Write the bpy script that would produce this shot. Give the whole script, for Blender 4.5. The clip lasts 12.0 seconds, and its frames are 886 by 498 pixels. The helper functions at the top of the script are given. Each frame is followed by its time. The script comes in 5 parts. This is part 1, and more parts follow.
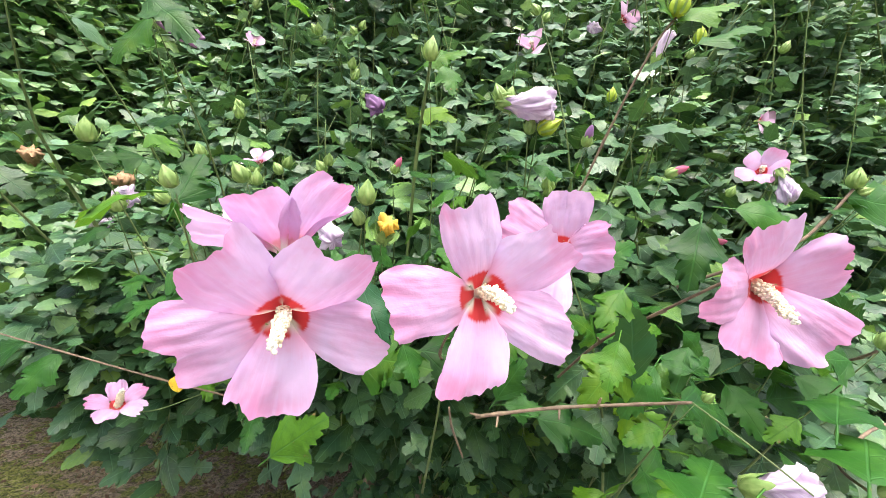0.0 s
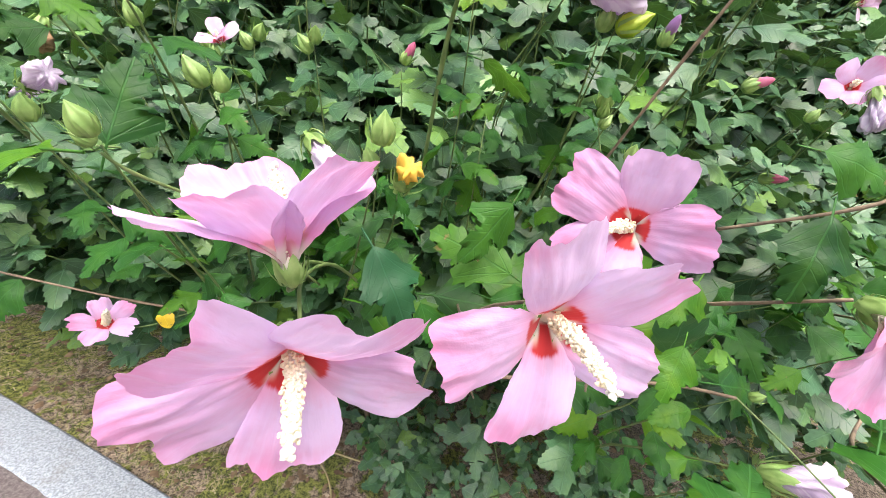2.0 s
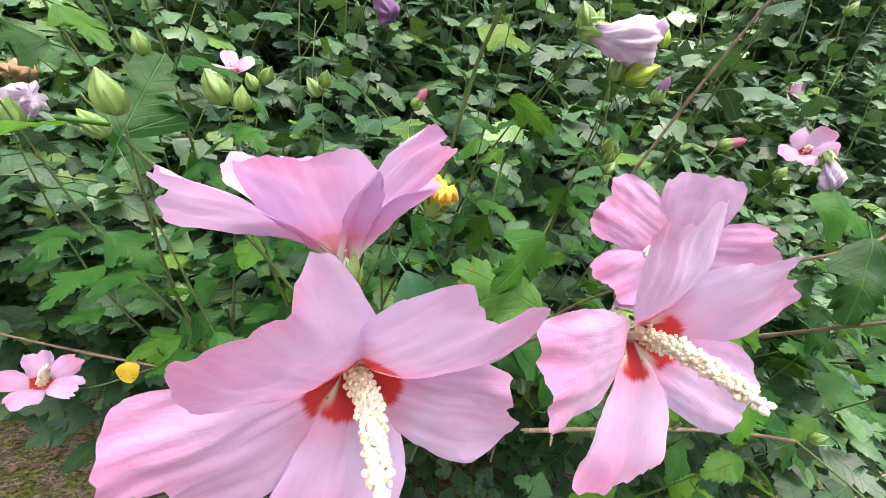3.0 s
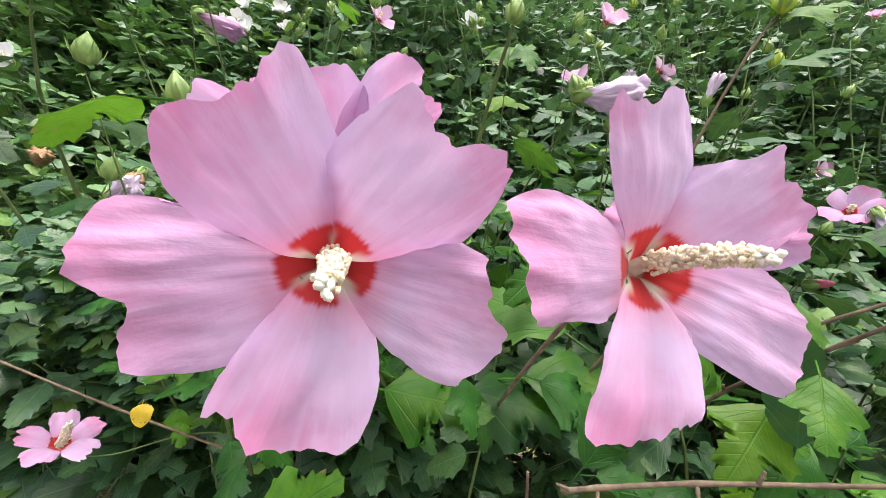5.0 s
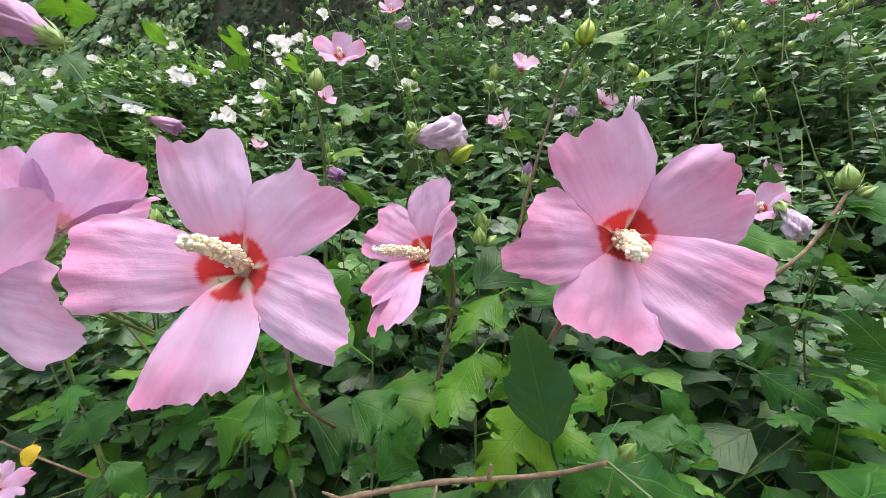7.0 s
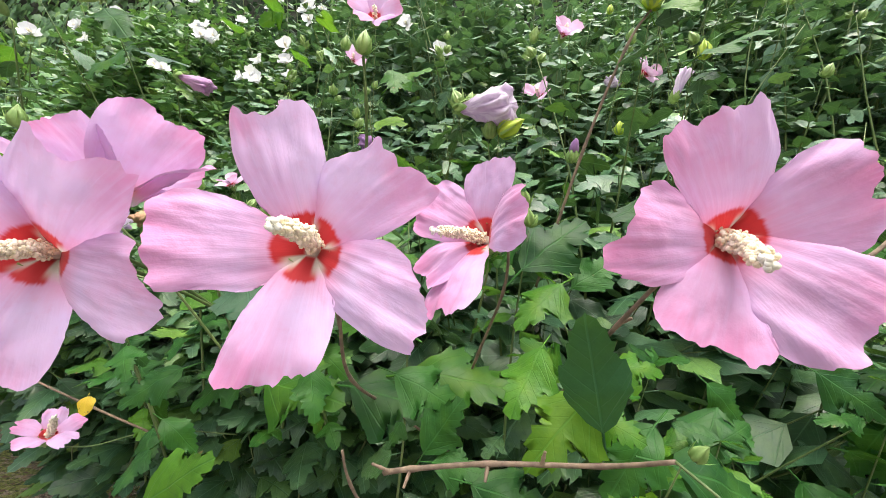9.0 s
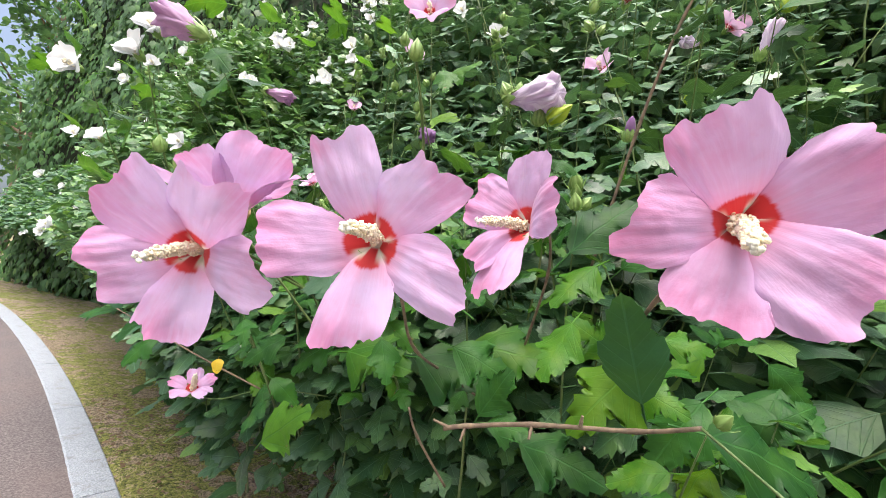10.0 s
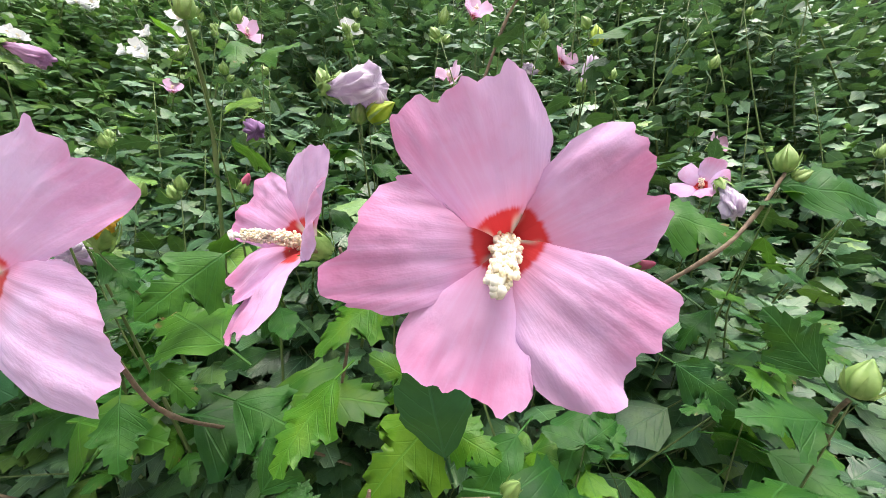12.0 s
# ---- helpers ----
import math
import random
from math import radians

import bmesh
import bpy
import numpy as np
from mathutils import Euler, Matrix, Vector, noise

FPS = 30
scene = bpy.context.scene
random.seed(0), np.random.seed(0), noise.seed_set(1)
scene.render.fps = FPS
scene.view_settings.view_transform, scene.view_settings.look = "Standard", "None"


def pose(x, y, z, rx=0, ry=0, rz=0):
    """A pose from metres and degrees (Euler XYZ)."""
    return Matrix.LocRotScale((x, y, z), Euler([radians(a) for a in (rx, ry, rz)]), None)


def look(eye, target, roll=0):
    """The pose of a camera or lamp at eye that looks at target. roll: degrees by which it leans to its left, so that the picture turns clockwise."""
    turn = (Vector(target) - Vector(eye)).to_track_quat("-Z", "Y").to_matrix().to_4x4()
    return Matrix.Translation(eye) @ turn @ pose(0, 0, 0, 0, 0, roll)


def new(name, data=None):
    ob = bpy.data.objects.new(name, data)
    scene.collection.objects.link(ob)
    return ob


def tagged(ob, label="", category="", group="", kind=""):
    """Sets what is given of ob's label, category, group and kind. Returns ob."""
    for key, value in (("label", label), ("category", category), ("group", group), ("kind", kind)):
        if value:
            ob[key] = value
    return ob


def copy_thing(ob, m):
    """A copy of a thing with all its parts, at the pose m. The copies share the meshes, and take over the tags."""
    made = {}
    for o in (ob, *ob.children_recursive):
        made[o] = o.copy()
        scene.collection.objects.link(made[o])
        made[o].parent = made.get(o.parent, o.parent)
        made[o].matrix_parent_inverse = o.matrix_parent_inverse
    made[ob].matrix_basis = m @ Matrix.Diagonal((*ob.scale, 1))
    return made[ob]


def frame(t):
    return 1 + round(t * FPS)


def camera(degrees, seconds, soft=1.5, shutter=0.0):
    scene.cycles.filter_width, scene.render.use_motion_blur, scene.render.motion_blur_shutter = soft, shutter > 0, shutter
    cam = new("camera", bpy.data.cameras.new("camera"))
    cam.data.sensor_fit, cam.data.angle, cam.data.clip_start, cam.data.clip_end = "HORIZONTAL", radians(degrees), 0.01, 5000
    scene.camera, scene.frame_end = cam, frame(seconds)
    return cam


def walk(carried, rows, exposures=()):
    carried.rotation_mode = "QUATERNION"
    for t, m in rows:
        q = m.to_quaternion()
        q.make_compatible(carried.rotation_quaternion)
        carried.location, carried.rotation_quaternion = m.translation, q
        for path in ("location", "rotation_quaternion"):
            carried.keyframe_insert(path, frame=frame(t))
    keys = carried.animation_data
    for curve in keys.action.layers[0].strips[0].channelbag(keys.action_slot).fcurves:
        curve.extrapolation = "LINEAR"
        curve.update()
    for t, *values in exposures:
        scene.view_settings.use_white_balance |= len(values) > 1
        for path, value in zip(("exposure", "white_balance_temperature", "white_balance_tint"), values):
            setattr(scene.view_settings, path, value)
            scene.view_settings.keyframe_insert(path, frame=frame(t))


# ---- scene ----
cam = camera(101.3, 12.0, soft=0.6)
PATH = [
    (0, (0.0001, 0.0000, 0.9936), (-0.0031, 1.0000, 1.0059), 3.50),
    (0.5, (0.0423, -0.0060, 1.0213), (0.0382, 0.9780, 0.8433), 1.81),
    (1, (0.0453, 0.0050, 1.0437), (0.0544, 0.9657, 0.7665), 3.97),
    (1.5, (0.0154, 0.0360, 1.0619), (0.0528, 0.9813, 0.7380), 6.03),
    (2, (-0.0367, 0.0703, 1.0482), (0.0277, 1.0101, 0.7127), 7.35),
    (2.5, (-0.0582, 0.0856, 1.0267), (0.0377, 1.0581, 0.8146), 7.86),
    (3, (-0.0733, 0.0846, 1.0144), (0.0607, 1.0643, 0.8654), 8.62),
    (3.2, (-0.0699, 0.0821, 1.0153), (0.0536, 1.0645, 0.8747), 7.74),
    (4.8, (-0.0501, 0.0809, 0.9558), (-0.0493, 1.0766, 1.0489), 7.53),
    (5, (-0.0443, 0.0789, 0.9474), (-0.0710, 1.0627, 1.1245), 7.20),
    (5.5, (-0.0112, 0.0762, 0.9340), (-0.0822, 1.0305, 1.2244), 6.69),
    (6, (0.0495, 0.0734, 0.9317), (-0.0534, 1.0129, 1.2586), 4.24),
    (6.5, (0.1096, 0.0691, 0.9342), (0.0052, 1.0063, 1.2671), 1.85),
    (6.7, (0.1303, 0.0664, 0.9373), (0.0036, 1.0028, 1.2645), 1.65),
    (8.3, (0.1241, 0.0786, 0.9323), (-0.0179, 1.0478, 1.1335), 8.34),
    (8.5, (0.1105, 0.0734, 0.9343), (-0.0475, 1.0386, 1.1426), 7.91),
    (9, (0.1024, 0.0687, 0.9441), (-0.0700, 1.0285, 1.1656), 6.04),
    (9.5, (0.1030, 0.0613, 0.9427), (-0.1482, 1.0101, 1.1340), 5.74),
    (10, (0.1223, 0.0430, 0.9432), (-0.2282, 0.9669, 1.0970), 6.36),
    (10.5, (0.1445, 0.0556, 0.9538), (-0.2063, 0.9861, 1.0593), 4.49),
    (11, (0.1527, 0.0797, 0.9577), (-0.1733, 1.0223, 1.0300), 4.46),
    (11.5, (0.1672, 0.0967, 0.9593), (-0.0135, 1.0682, 1.1128), 4.36),
    (12, (0.1649, 0.1037, 0.9636), (0.1238, 1.0823, 1.1649), 2.49),
]
walk(cam, [(t, look(eye, target, roll)) for t, eye, target, roll in PATH],
     [(0, 1.52, 6350, 10), (1.2, 1.48, 6350, 10), (3.2, 1.22, 6350, 10), (5.5, 1.06, 6350, 10), (6.7, 0.97, 6350, 10), (8.5, 1.24, 6350, 10), (9.5, 1.22, 6350, 10), (12, 1.18, 6350, 10)])

# ---- world, sun, exposure ----
world = bpy.data.worlds.new("overcast_sky")
scene.world = world
world.use_nodes = True
wn = world.node_tree.nodes
sky = wn.new("ShaderNodeTexSky")
sky.sky_type = "NISHITA"
sky.sun_disc = False
sky.sun_elevation = radians(69)
sky.sun_rotation = radians(165)
sky.air_density, sky.dust_density, sky.ozone_density = 1.0, 10.0, 1.0
wn["Background"].inputs["Strength"].default_value = 0.15
world.node_tree.links.new(sky.outputs["Color"], wn["Background"].inputs["Color"])

sun = new("sun", bpy.data.lights.new("sun", "SUN"))
sun.data.energy, sun.data.angle, sun.data.color = 1.3, radians(50), (1.0, 0.98, 0.95)
sun.matrix_world = look((0.6, -2.2, 6), (0, 0, 0))

rng = np.random.default_rng(7)


# ---- materials ----
class Nodes:
    """A node material under construction."""

    def __init__(self, name):
        self.mat = bpy.data.materials.new(name)
        self.mat.use_nodes = True
        self.tree = self.mat.node_tree
        self.bsdf = self.tree.nodes["Principled BSDF"]
        self.out = self.tree.nodes["Material Output"]

    def add(self, kind, **values):
        node = self.tree.nodes.new(kind)
        for key, value in values.items():
            if key == "operation":
                node.operation = value
            elif key == "blend_type":
                node.blend_type = value
            elif key == "data_type":
                node.data_type = value
            else:
                node.inputs[key].default_value = value
        return node

    def link(self, a, b):
        self.tree.links.new(a, b)

    def math(self, op, a, b=None, c=None):
        node = self.add("ShaderNodeMath", operation=op)
        for n, v in enumerate((a, b, c)):
            if v is None:
                continue
            if isinstance(v, (int, float)):
                node.inputs[n].default_value = v
            else:
                self.link(v, node.inputs[n])
        return node.outputs[0]

    def mix(self, fac, a, b, blend="MIX"):
        node = self.add("ShaderNodeMix", data_type="RGBA", blend_type=blend)
        for slot, v in ((0, fac), (6, a), (7, b)):
            if isinstance(v, (int, float)):
                node.inputs[slot].default_value = v
            elif isinstance(v, tuple):
                node.inputs[slot].default_value = (*v, 1)
            else:
                self.link(v, node.inputs[slot])
        return node.outputs[2]

    def ramp(self, fac, *stops):
        node = self.add("ShaderNodeValToRGB")
        el = node.color_ramp.elements
        while len(el) < len(stops):
            el.new(0.5)
        for e, (pos, col) in zip(el, stops):
            e.position, e.color = pos, (*col, 1)
        self.link(fac, node.inputs[0])
        return node.outputs[0]

    def smooth(self, v, lo, hi):
        node = self.add("ShaderNodeMapRange")
        node.interpolation_type = "SMOOTHSTEP"
        self.link(v, node.inputs[0])
        node.inputs[1].default_value, node.inputs[2].default_value = lo, hi
        return node.outputs[0]

    def noise(self, scale, detail=3.0, vector=None, rough=0.55):
        node = self.add("ShaderNodeTexNoise", Scale=scale, Detail=detail, Roughness=rough)
        if vector is not None:
            self.link(vector, node.inputs["Vector"])
        return node.outputs[0]

    def coords(self, kind="Object"):
        return self.add("ShaderNodeTexCoord").outputs[kind]

    def bump(self, height, strength=0.3, distance=0.001):
        node = self.add("ShaderNodeBump", Strength=strength, Distance=distance)
        self.link(height, node.inputs["Height"])
        self.link(node.outputs[0], self.bsdf.inputs["Normal"])
        return node.outputs[0]

    def finish(self, color, rough=0.6, translucent=0.0, tint=None):
        if isinstance(color, tuple):
            self.bsdf.inputs["Base Color"].default_value = (*color, 1)
        else:
            self.link(color, self.bsdf.inputs["Base Color"])
        if isinstance(rough, (int, float)):
            self.bsdf.inputs["Roughness"].default_value = rough
        else:
            self.link(rough, self.bsdf.inputs["Roughness"])
        if translucent:
            glow = self.add("ShaderNodeBsdfTranslucent")
            through_color = tint if tint is not None else color
            if isinstance(through_color, tuple):
                glow.inputs[0].default_value = (*through_color, 1)
            else:
                self.link(through_color, glow.inputs[0])
            both = self.add("ShaderNodeMixShader", Fac=translucent)
            self.link(self.bsdf.outputs[0], both.inputs[1])
            self.link(glow.outputs[0], both.inputs[2])
            self.link(both.outputs[0], self.out.inputs[0])
        return self.mat


def leaf_material(name, dark, light, yellow, single=False, veined=True, gloss=0.42, shine=0.5, thin=0.30, harm=True):
    n = Nodes(name)
    if single:
        rand = n.add("ShaderNodeObjectInfo").outputs["Random"]
    else:
        rand = n.add("ShaderNodeNewGeometry").outputs["Random Per Island"]
    sep = n.add("ShaderNodeSeparateXYZ")
    n.link(n.coords("UV"), sep.inputs[0])
    u, v = sep.outputs[0], sep.outputs[1]
    where = n.coords("Object")
    blotch = n.noise(3.0 if single else 34.0, 3.0, where)
    body = n.ramp(rand, (0.0, dark), (0.55, light), (0.8, light), (0.98, yellow)) if single else n.ramp(rand, (0.0, dark), (0.35, tuple(0.6 * a + 0.4 * b for a, b in zip(dark, light))), (0.88, light), (0.985, yellow))
    body = n.mix(n.smooth(blotch, 0.35, 0.75), body, n.mix(0.75 if thin > 0.4 else 0.35, body, yellow))
    speckle = n.noise(9.0 if single else 150.0, 4.0, where, 0.65)
    body = n.mix(n.math("MULTIPLY", n.smooth(speckle, 0.42, 0.70), 0.55), body, n.mix(0.6, body, dark))
    if veined:
        across = n.math("ABSOLUTE", n.math("SUBTRACT", u, 0.5))
        side = n.math("FRACT", n.math("MULTIPLY", n.math("SUBTRACT", v, n.math("MULTIPLY", across, 0.95)), 7.5))
        side = n.math("ABSOLUTE", n.math("SUBTRACT", side, 0.5))
        vein = n.math("SUBTRACT", 1.0, n.smooth(side, 0.0, 0.09))
        rib = n.math("SUBTRACT", 1.0, n.smooth(across, 0.004, 0.014))
        fork = n.math("ABSOLUTE", n.math("SUBTRACT", across, n.math("MULTIPLY", n.math("SUBTRACT", v, 0.04), 0.72)))
        fork = n.math("MULTIPLY", n.math("SUBTRACT", 1.0, n.smooth(fork, 0.003, 0.012)), n.math("SUBTRACT", 1.0, n.smooth(v, 0.35, 0.6)))
        vein = n.math("MAXIMUM", n.math("MULTIPLY", vein, 0.3), n.math("MAXIMUM", rib, n.math("MULTIPLY", fork, 0.8)))
        body = n.mix(n.math("MULTIPLY", vein, 0.5), body, tuple(min(1, c * 1.5 + 0.02) for c in light))
        puff = n.math("ADD", n.math("MULTIPLY", n.math("SUBTRACT", 1.0, vein), 0.7), n.math("MULTIPLY", n.noise(14.0 if single else 190.0, 3.0, where), 0.6))
        n.bump(puff, 0.48, 0.0016)
    if single and harm:
        spots = n.math("MULTIPLY", n.smooth(n.noise(4.5, 4.0, where), 0.62, 0.66), n.smooth(rand, 0.6, 0.85))
        body = n.mix(spots, body, (0.20, 0.14, 0.06))
    n.bsdf.inputs["Specular IOR Level"].default_value = shine
    rough = n.math("ADD", n.math("MULTIPLY", blotch, 0.22), gloss - 0.1)
    return n.finish(body, rough, thin, n.mix(0.42, body, (0.19, 0.40, 0.03)))


LEAF = leaf_material("shrub_leaf", (0.011, 0.047, 0.021), (0.064, 0.152, 0.072), (0.13, 0.25, 0.04), gloss=0.38, shine=0.42, thin=0.10)
LEAF_ONE = leaf_material("near_leaf", (0.006, 0.044, 0.010), (0.024, 0.110, 0.016), (0.080, 0.21, 0.012), single=True, gloss=0.46, shine=0.26, thin=0.34)
LEAF_DARK = leaf_material("dark_leaf", (0.008, 0.052, 0.022), (0.013, 0.074, 0.030), (0.022, 0.090, 0.030), single=True, gloss=0.48, shine=0.3, harm=False)
LEAF_YOUNG = leaf_material("young_leaf", (0.022, 0.105, 0.008), (0.046, 0.165, 0.009), (0.12, 0.24, 0.01), single=True, shine=0.3, thin=0.42, harm=False)
# far leaves brightened: pale distance haze is mixed into their green
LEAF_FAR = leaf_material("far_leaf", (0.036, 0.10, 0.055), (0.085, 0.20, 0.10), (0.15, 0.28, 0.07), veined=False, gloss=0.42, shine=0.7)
# leaf lightened and blued: the sky's reflection on upper shrubs is in the colour
LEAF_SKYLIT = leaf_material("skylit_leaf", (0.018, 0.066, 0.036), (0.135, 0.262, 0.160), (0.22, 0.37, 0.09), gloss=0.36, shine=0.6, thin=0.15)
LEAF_LIGHT = leaf_material("light_green_leaf", (0.020, 0.080, 0.028), (0.125, 0.265, 0.105), (0.24, 0.40, 0.08), gloss=0.38, shine=0.55, thin=0.22)
# the same ivy where the sky reaches it; that light is in the colour
IVY_SUNLIT = leaf_material("sunlit_ivy_leaf", (0.022, 0.070, 0.026), (0.075, 0.180, 0.060), (0.14, 0.25, 0.06), veined=False, gloss=0.5, shine=0.4, thin=0.2)
# ivy under overhead shade, which is darkened into its base colour
IVY_SHADED = leaf_material("shaded_ivy_leaf", (0.004, 0.014, 0.007), (0.009, 0.030, 0.011), (0.02, 0.05, 0.014), veined=False, gloss=0.7, shine=0.08, thin=0.06)
LEAF_SICK = leaf_material("yellowed_leaf", (0.62, 0.42, 0.02), (0.72, 0.5, 0.03), (0.7, 0.55, 0.05), single=True)


def petal_material(name, rim, mid, streak, eye=None, stripes=0.12):
    n = Nodes(name)
    sep = n.add("ShaderNodeSeparateXYZ")
    n.link(n.coords("UV"), sep.inputs[0])
    u, v = sep.outputs[0], sep.outputs[1]
    where = n.coords("Object")
    # lines that fan out from the claw
    fan = n.math("DIVIDE", n.math("SUBTRACT", u, 0.5), n.math("ADD", n.math("MULTIPLY", v, 0.75), 0.25))
    ray, fine = n.add("ShaderNodeCombineXYZ"), n.add("ShaderNodeCombineXYZ")
    n.link(n.math("MULTIPLY", fan, 24.0), ray.inputs[0])
    n.link(n.math("MULTIPLY", v, 2.0), ray.inputs[1])
    n.link(n.math("MULTIPLY", fan, 85.0), fine.inputs[0])
    n.link(n.math("MULTIPLY", v, 5.0), fine.inputs[1])
    for node in (ray, fine):
        n.link(n.math("MULTIPLY", n.add("ShaderNodeObjectInfo").outputs["Random"], 40.0), node.inputs[2])
    rays, lines = n.noise(1.0, 2.0, ray.outputs[0]), n.noise(1.0, 3.0, fine.outputs[0])
    cloud, crease = n.noise(21.0, 4.0, where), n.noise(210.0, 3.0, where)
    body = n.mix(n.smooth(n.math("ADD", v, n.math("MULTIPLY", n.math("SUBTRACT", cloud, 0.5), 0.5)), 0.5, 1.0), mid, rim)
    # cloudy streak tone: part petal tint, part soft sheen painted in
    body = n.mix(n.math("MULTIPLY", n.smooth(cloud, 0.38, 0.64), 0.75), body, streak)
    body = n.mix(n.math("MULTIPLY", n.smooth(rays, 0.42, 0.62 if stripes > 0.3 else 0.75), stripes), body, streak)
    body = n.mix(n.math("MULTIPLY", n.smooth(lines, 0.5, 0.78), 0.08), body, tuple(min(1, c * 1.12 + .03) for c in streak))
    body = n.mix(n.math("MULTIPLY", n.smooth(crease, 0.55, 0.75), 0.15), body, rim)
    if eye:
        edge = n.math("ADD", v, n.math("MULTIPLY", n.math("SUBTRACT", rays, 0.5), 0.05))
        aside = n.math("DIVIDE", n.math("ABSOLUTE", n.math("SUBTRACT", u, 0.5)), n.math("ADD", n.math("MULTIPLY", v, 0.46), 0.04))
        halo = n.math("SUBTRACT", 1.0, n.smooth(edge, 0.24, 0.50))
        body = n.mix(n.math("MULTIPLY", halo, 0.45), body, (0.76, 0.24, 0.38))
        seam = n.math("MULTIPLY", n.smooth(aside, 0.35, 0.6), n.math("SUBTRACT", 1.0, n.smooth(v, 0.15, 0.28)))
        claw = n.math("MAXIMUM", n.math("SUBTRACT", 1.0, n.smooth(v, 0.06, 0.10)), seam)
        red = n.math("SUBTRACT", 1.0, n.smooth(n.math("ADD", edge, n.math("MULTIPLY", n.math("POWER", aside, 2.0), 0.07)), 0.295, 0.34))
        red = n.math("MULTIPLY", red, n.math("SUBTRACT", 1.0, n.smooth(aside, 0.60, 0.88)))
        body = n.mix(red, body, eye)
        body = n.mix(claw, body, (0.74, 0.70, 0.62))
    crepe = n.add("ShaderNodeCombineXYZ")
    n.link(n.math("MULTIPLY", fan, 17.0), crepe.inputs[0])
    n.link(n.math("MULTIPLY", v, 11.0), crepe.inputs[1])
    n.link(n.math("MULTIPLY", n.add("ShaderNodeObjectInfo").outputs["Random"], 23.0), crepe.inputs[2])
    pucker = n.math("MULTIPLY", n.noise(1.0, 3.0, crepe.outputs[0], 0.6), n.smooth(v, 0.25, 0.8))
    height = n.math("ADD", n.math("MULTIPLY", lines, 0.07), n.math("ADD", rays, n.math("ADD", n.math("MULTIPLY", crease, 0.4), n.math("MULTIPLY", pucker, 1.5))))
    n.bump(height, 0.13, 0.0024)
    n.bsdf.inputs["Sheen Weight"].default_value = 0.15
    n.bsdf.inputs["Specular IOR Level"].default_value = 0.25
    return n.finish(body, 0.62, 0.38, body)


# bluer than the rose petals: skylight on these flowers is in the colour
PETAL = petal_material("pink_petal", (0.65, 0.245, 0.475), (0.66, 0.395, 0.665), (0.72, 0.575, 0.87), (0.56, 0.035, 0.04), 0.22)
PETAL_ROSE = petal_material("rose_pink_petal", (0.63, 0.215, 0.425), (0.63, 0.335, 0.575), (0.68, 0.49, 0.78), (0.56, 0.035, 0.04), 0.22)
PETAL_PLAIN = petal_material("pink_petal_without_eye", (0.64, 0.235, 0.455), (0.65, 0.375, 0.63), (0.70, 0.53, 0.82), (0.62, 0.28, 0.34), 0.22)
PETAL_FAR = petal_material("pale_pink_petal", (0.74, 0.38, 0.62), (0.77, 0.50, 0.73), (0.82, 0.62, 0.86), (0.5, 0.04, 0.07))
PETAL_WHITE = petal_material("white_petal", (0.80, 0.82, 0.84), (0.78, 0.8, 0.83), (0.84, 0.85, 0.88))
PETAL_WILT = petal_material("lavender_petal", (0.52, 0.38, 0.58), (0.58, 0.44, 0.66), (0.80, 0.74, 0.84), None, 0.75)
PETAL_DARK = petal_material("purple_petal", (0.20, 0.09, 0.26), (0.32, 0.17, 0.38), (0.45, 0.28, 0.5))
PETAL_MAUVE = petal_material("mauve_petal", (0.42, 0.22, 0.42), (0.58, 0.36, 0.58), (0.68, 0.48, 0.70), None, 0.3)
PETAL_RED = petal_material("magenta_bud_petal", (0.5, 0.08, 0.2), (0.58, 0.14, 0.28), (0.66, 0.3, 0.4))
PETAL_DRY = petal_material("dried_petal", (0.72, 0.48, 0.06), (0.82, 0.62, 0.09), (0.85, 0.66, 0.15))


def plain(name, a, b, scale, rough=0.6, translucent=0.0, relief=0.2, distance=0.001):
    n = Nodes(name)
    where = n.coords("Object")
    fine, coarse = n.noise(scale, 4.0, where), n.noise(scale * 0.13, 2.0, where)
    body = n.mix(n.smooth(n.math("ADD", n.math("MULTIPLY", fine, 0.65), n.math("MULTIPLY", coarse, 0.35)), 0.32, 0.68), a, b)
    n.bump(fine, relief, distance)
    return n.finish(body, rough, translucent)


POLLEN = plain("cream_pollen", (0.92, 0.85, 0.64), (0.96, 0.93, 0.80), 160.0, 0.8, 0.35)
STIGMA = plain("white_stigma", (0.85, 0.84, 0.72), (0.92, 0.92, 0.84), 300.0, 0.6, 0.2)
CALYX = plain("green_calyx", (0.15, 0.27, 0.06), (0.30, 0.43, 0.14), 120.0, 0.5, 0.15)
BUD_YELLOW = plain("yellow_green_bud", (0.27, 0.42, 0.025), (0.46, 0.57, 0.05), 110.0, 0.5, 0.2)
STEM_GREEN = plain("green_stem", (0.07, 0.13, 0.03), (0.15, 0.2, 0.07), 90.0, 0.55)
BARK = plain("shrub_bark", (0.10, 0.07, 0.05), (0.24, 0.18, 0.12), 150.0, 0.75, 0.0, 0.5)
STRAW = plain("dry_straw", (0.30, 0.25, 0.12), (0.48, 0.42, 0.24), 40.0, 0.8)
GRASS = plain("short_grass", (0.05, 0.085, 0.015), (0.17, 0.19, 0.045), 30.0, 0.7, 0.15)
LITTER = plain("leaf_litter", (0.10, 0.065, 0.04), (0.24, 0.16, 0.09), 50.0, 0.85)
DRY = plain("withered_brown", (0.22, 0.12, 0.06), (0.42, 0.28, 0.16), 140.0, 0.85)


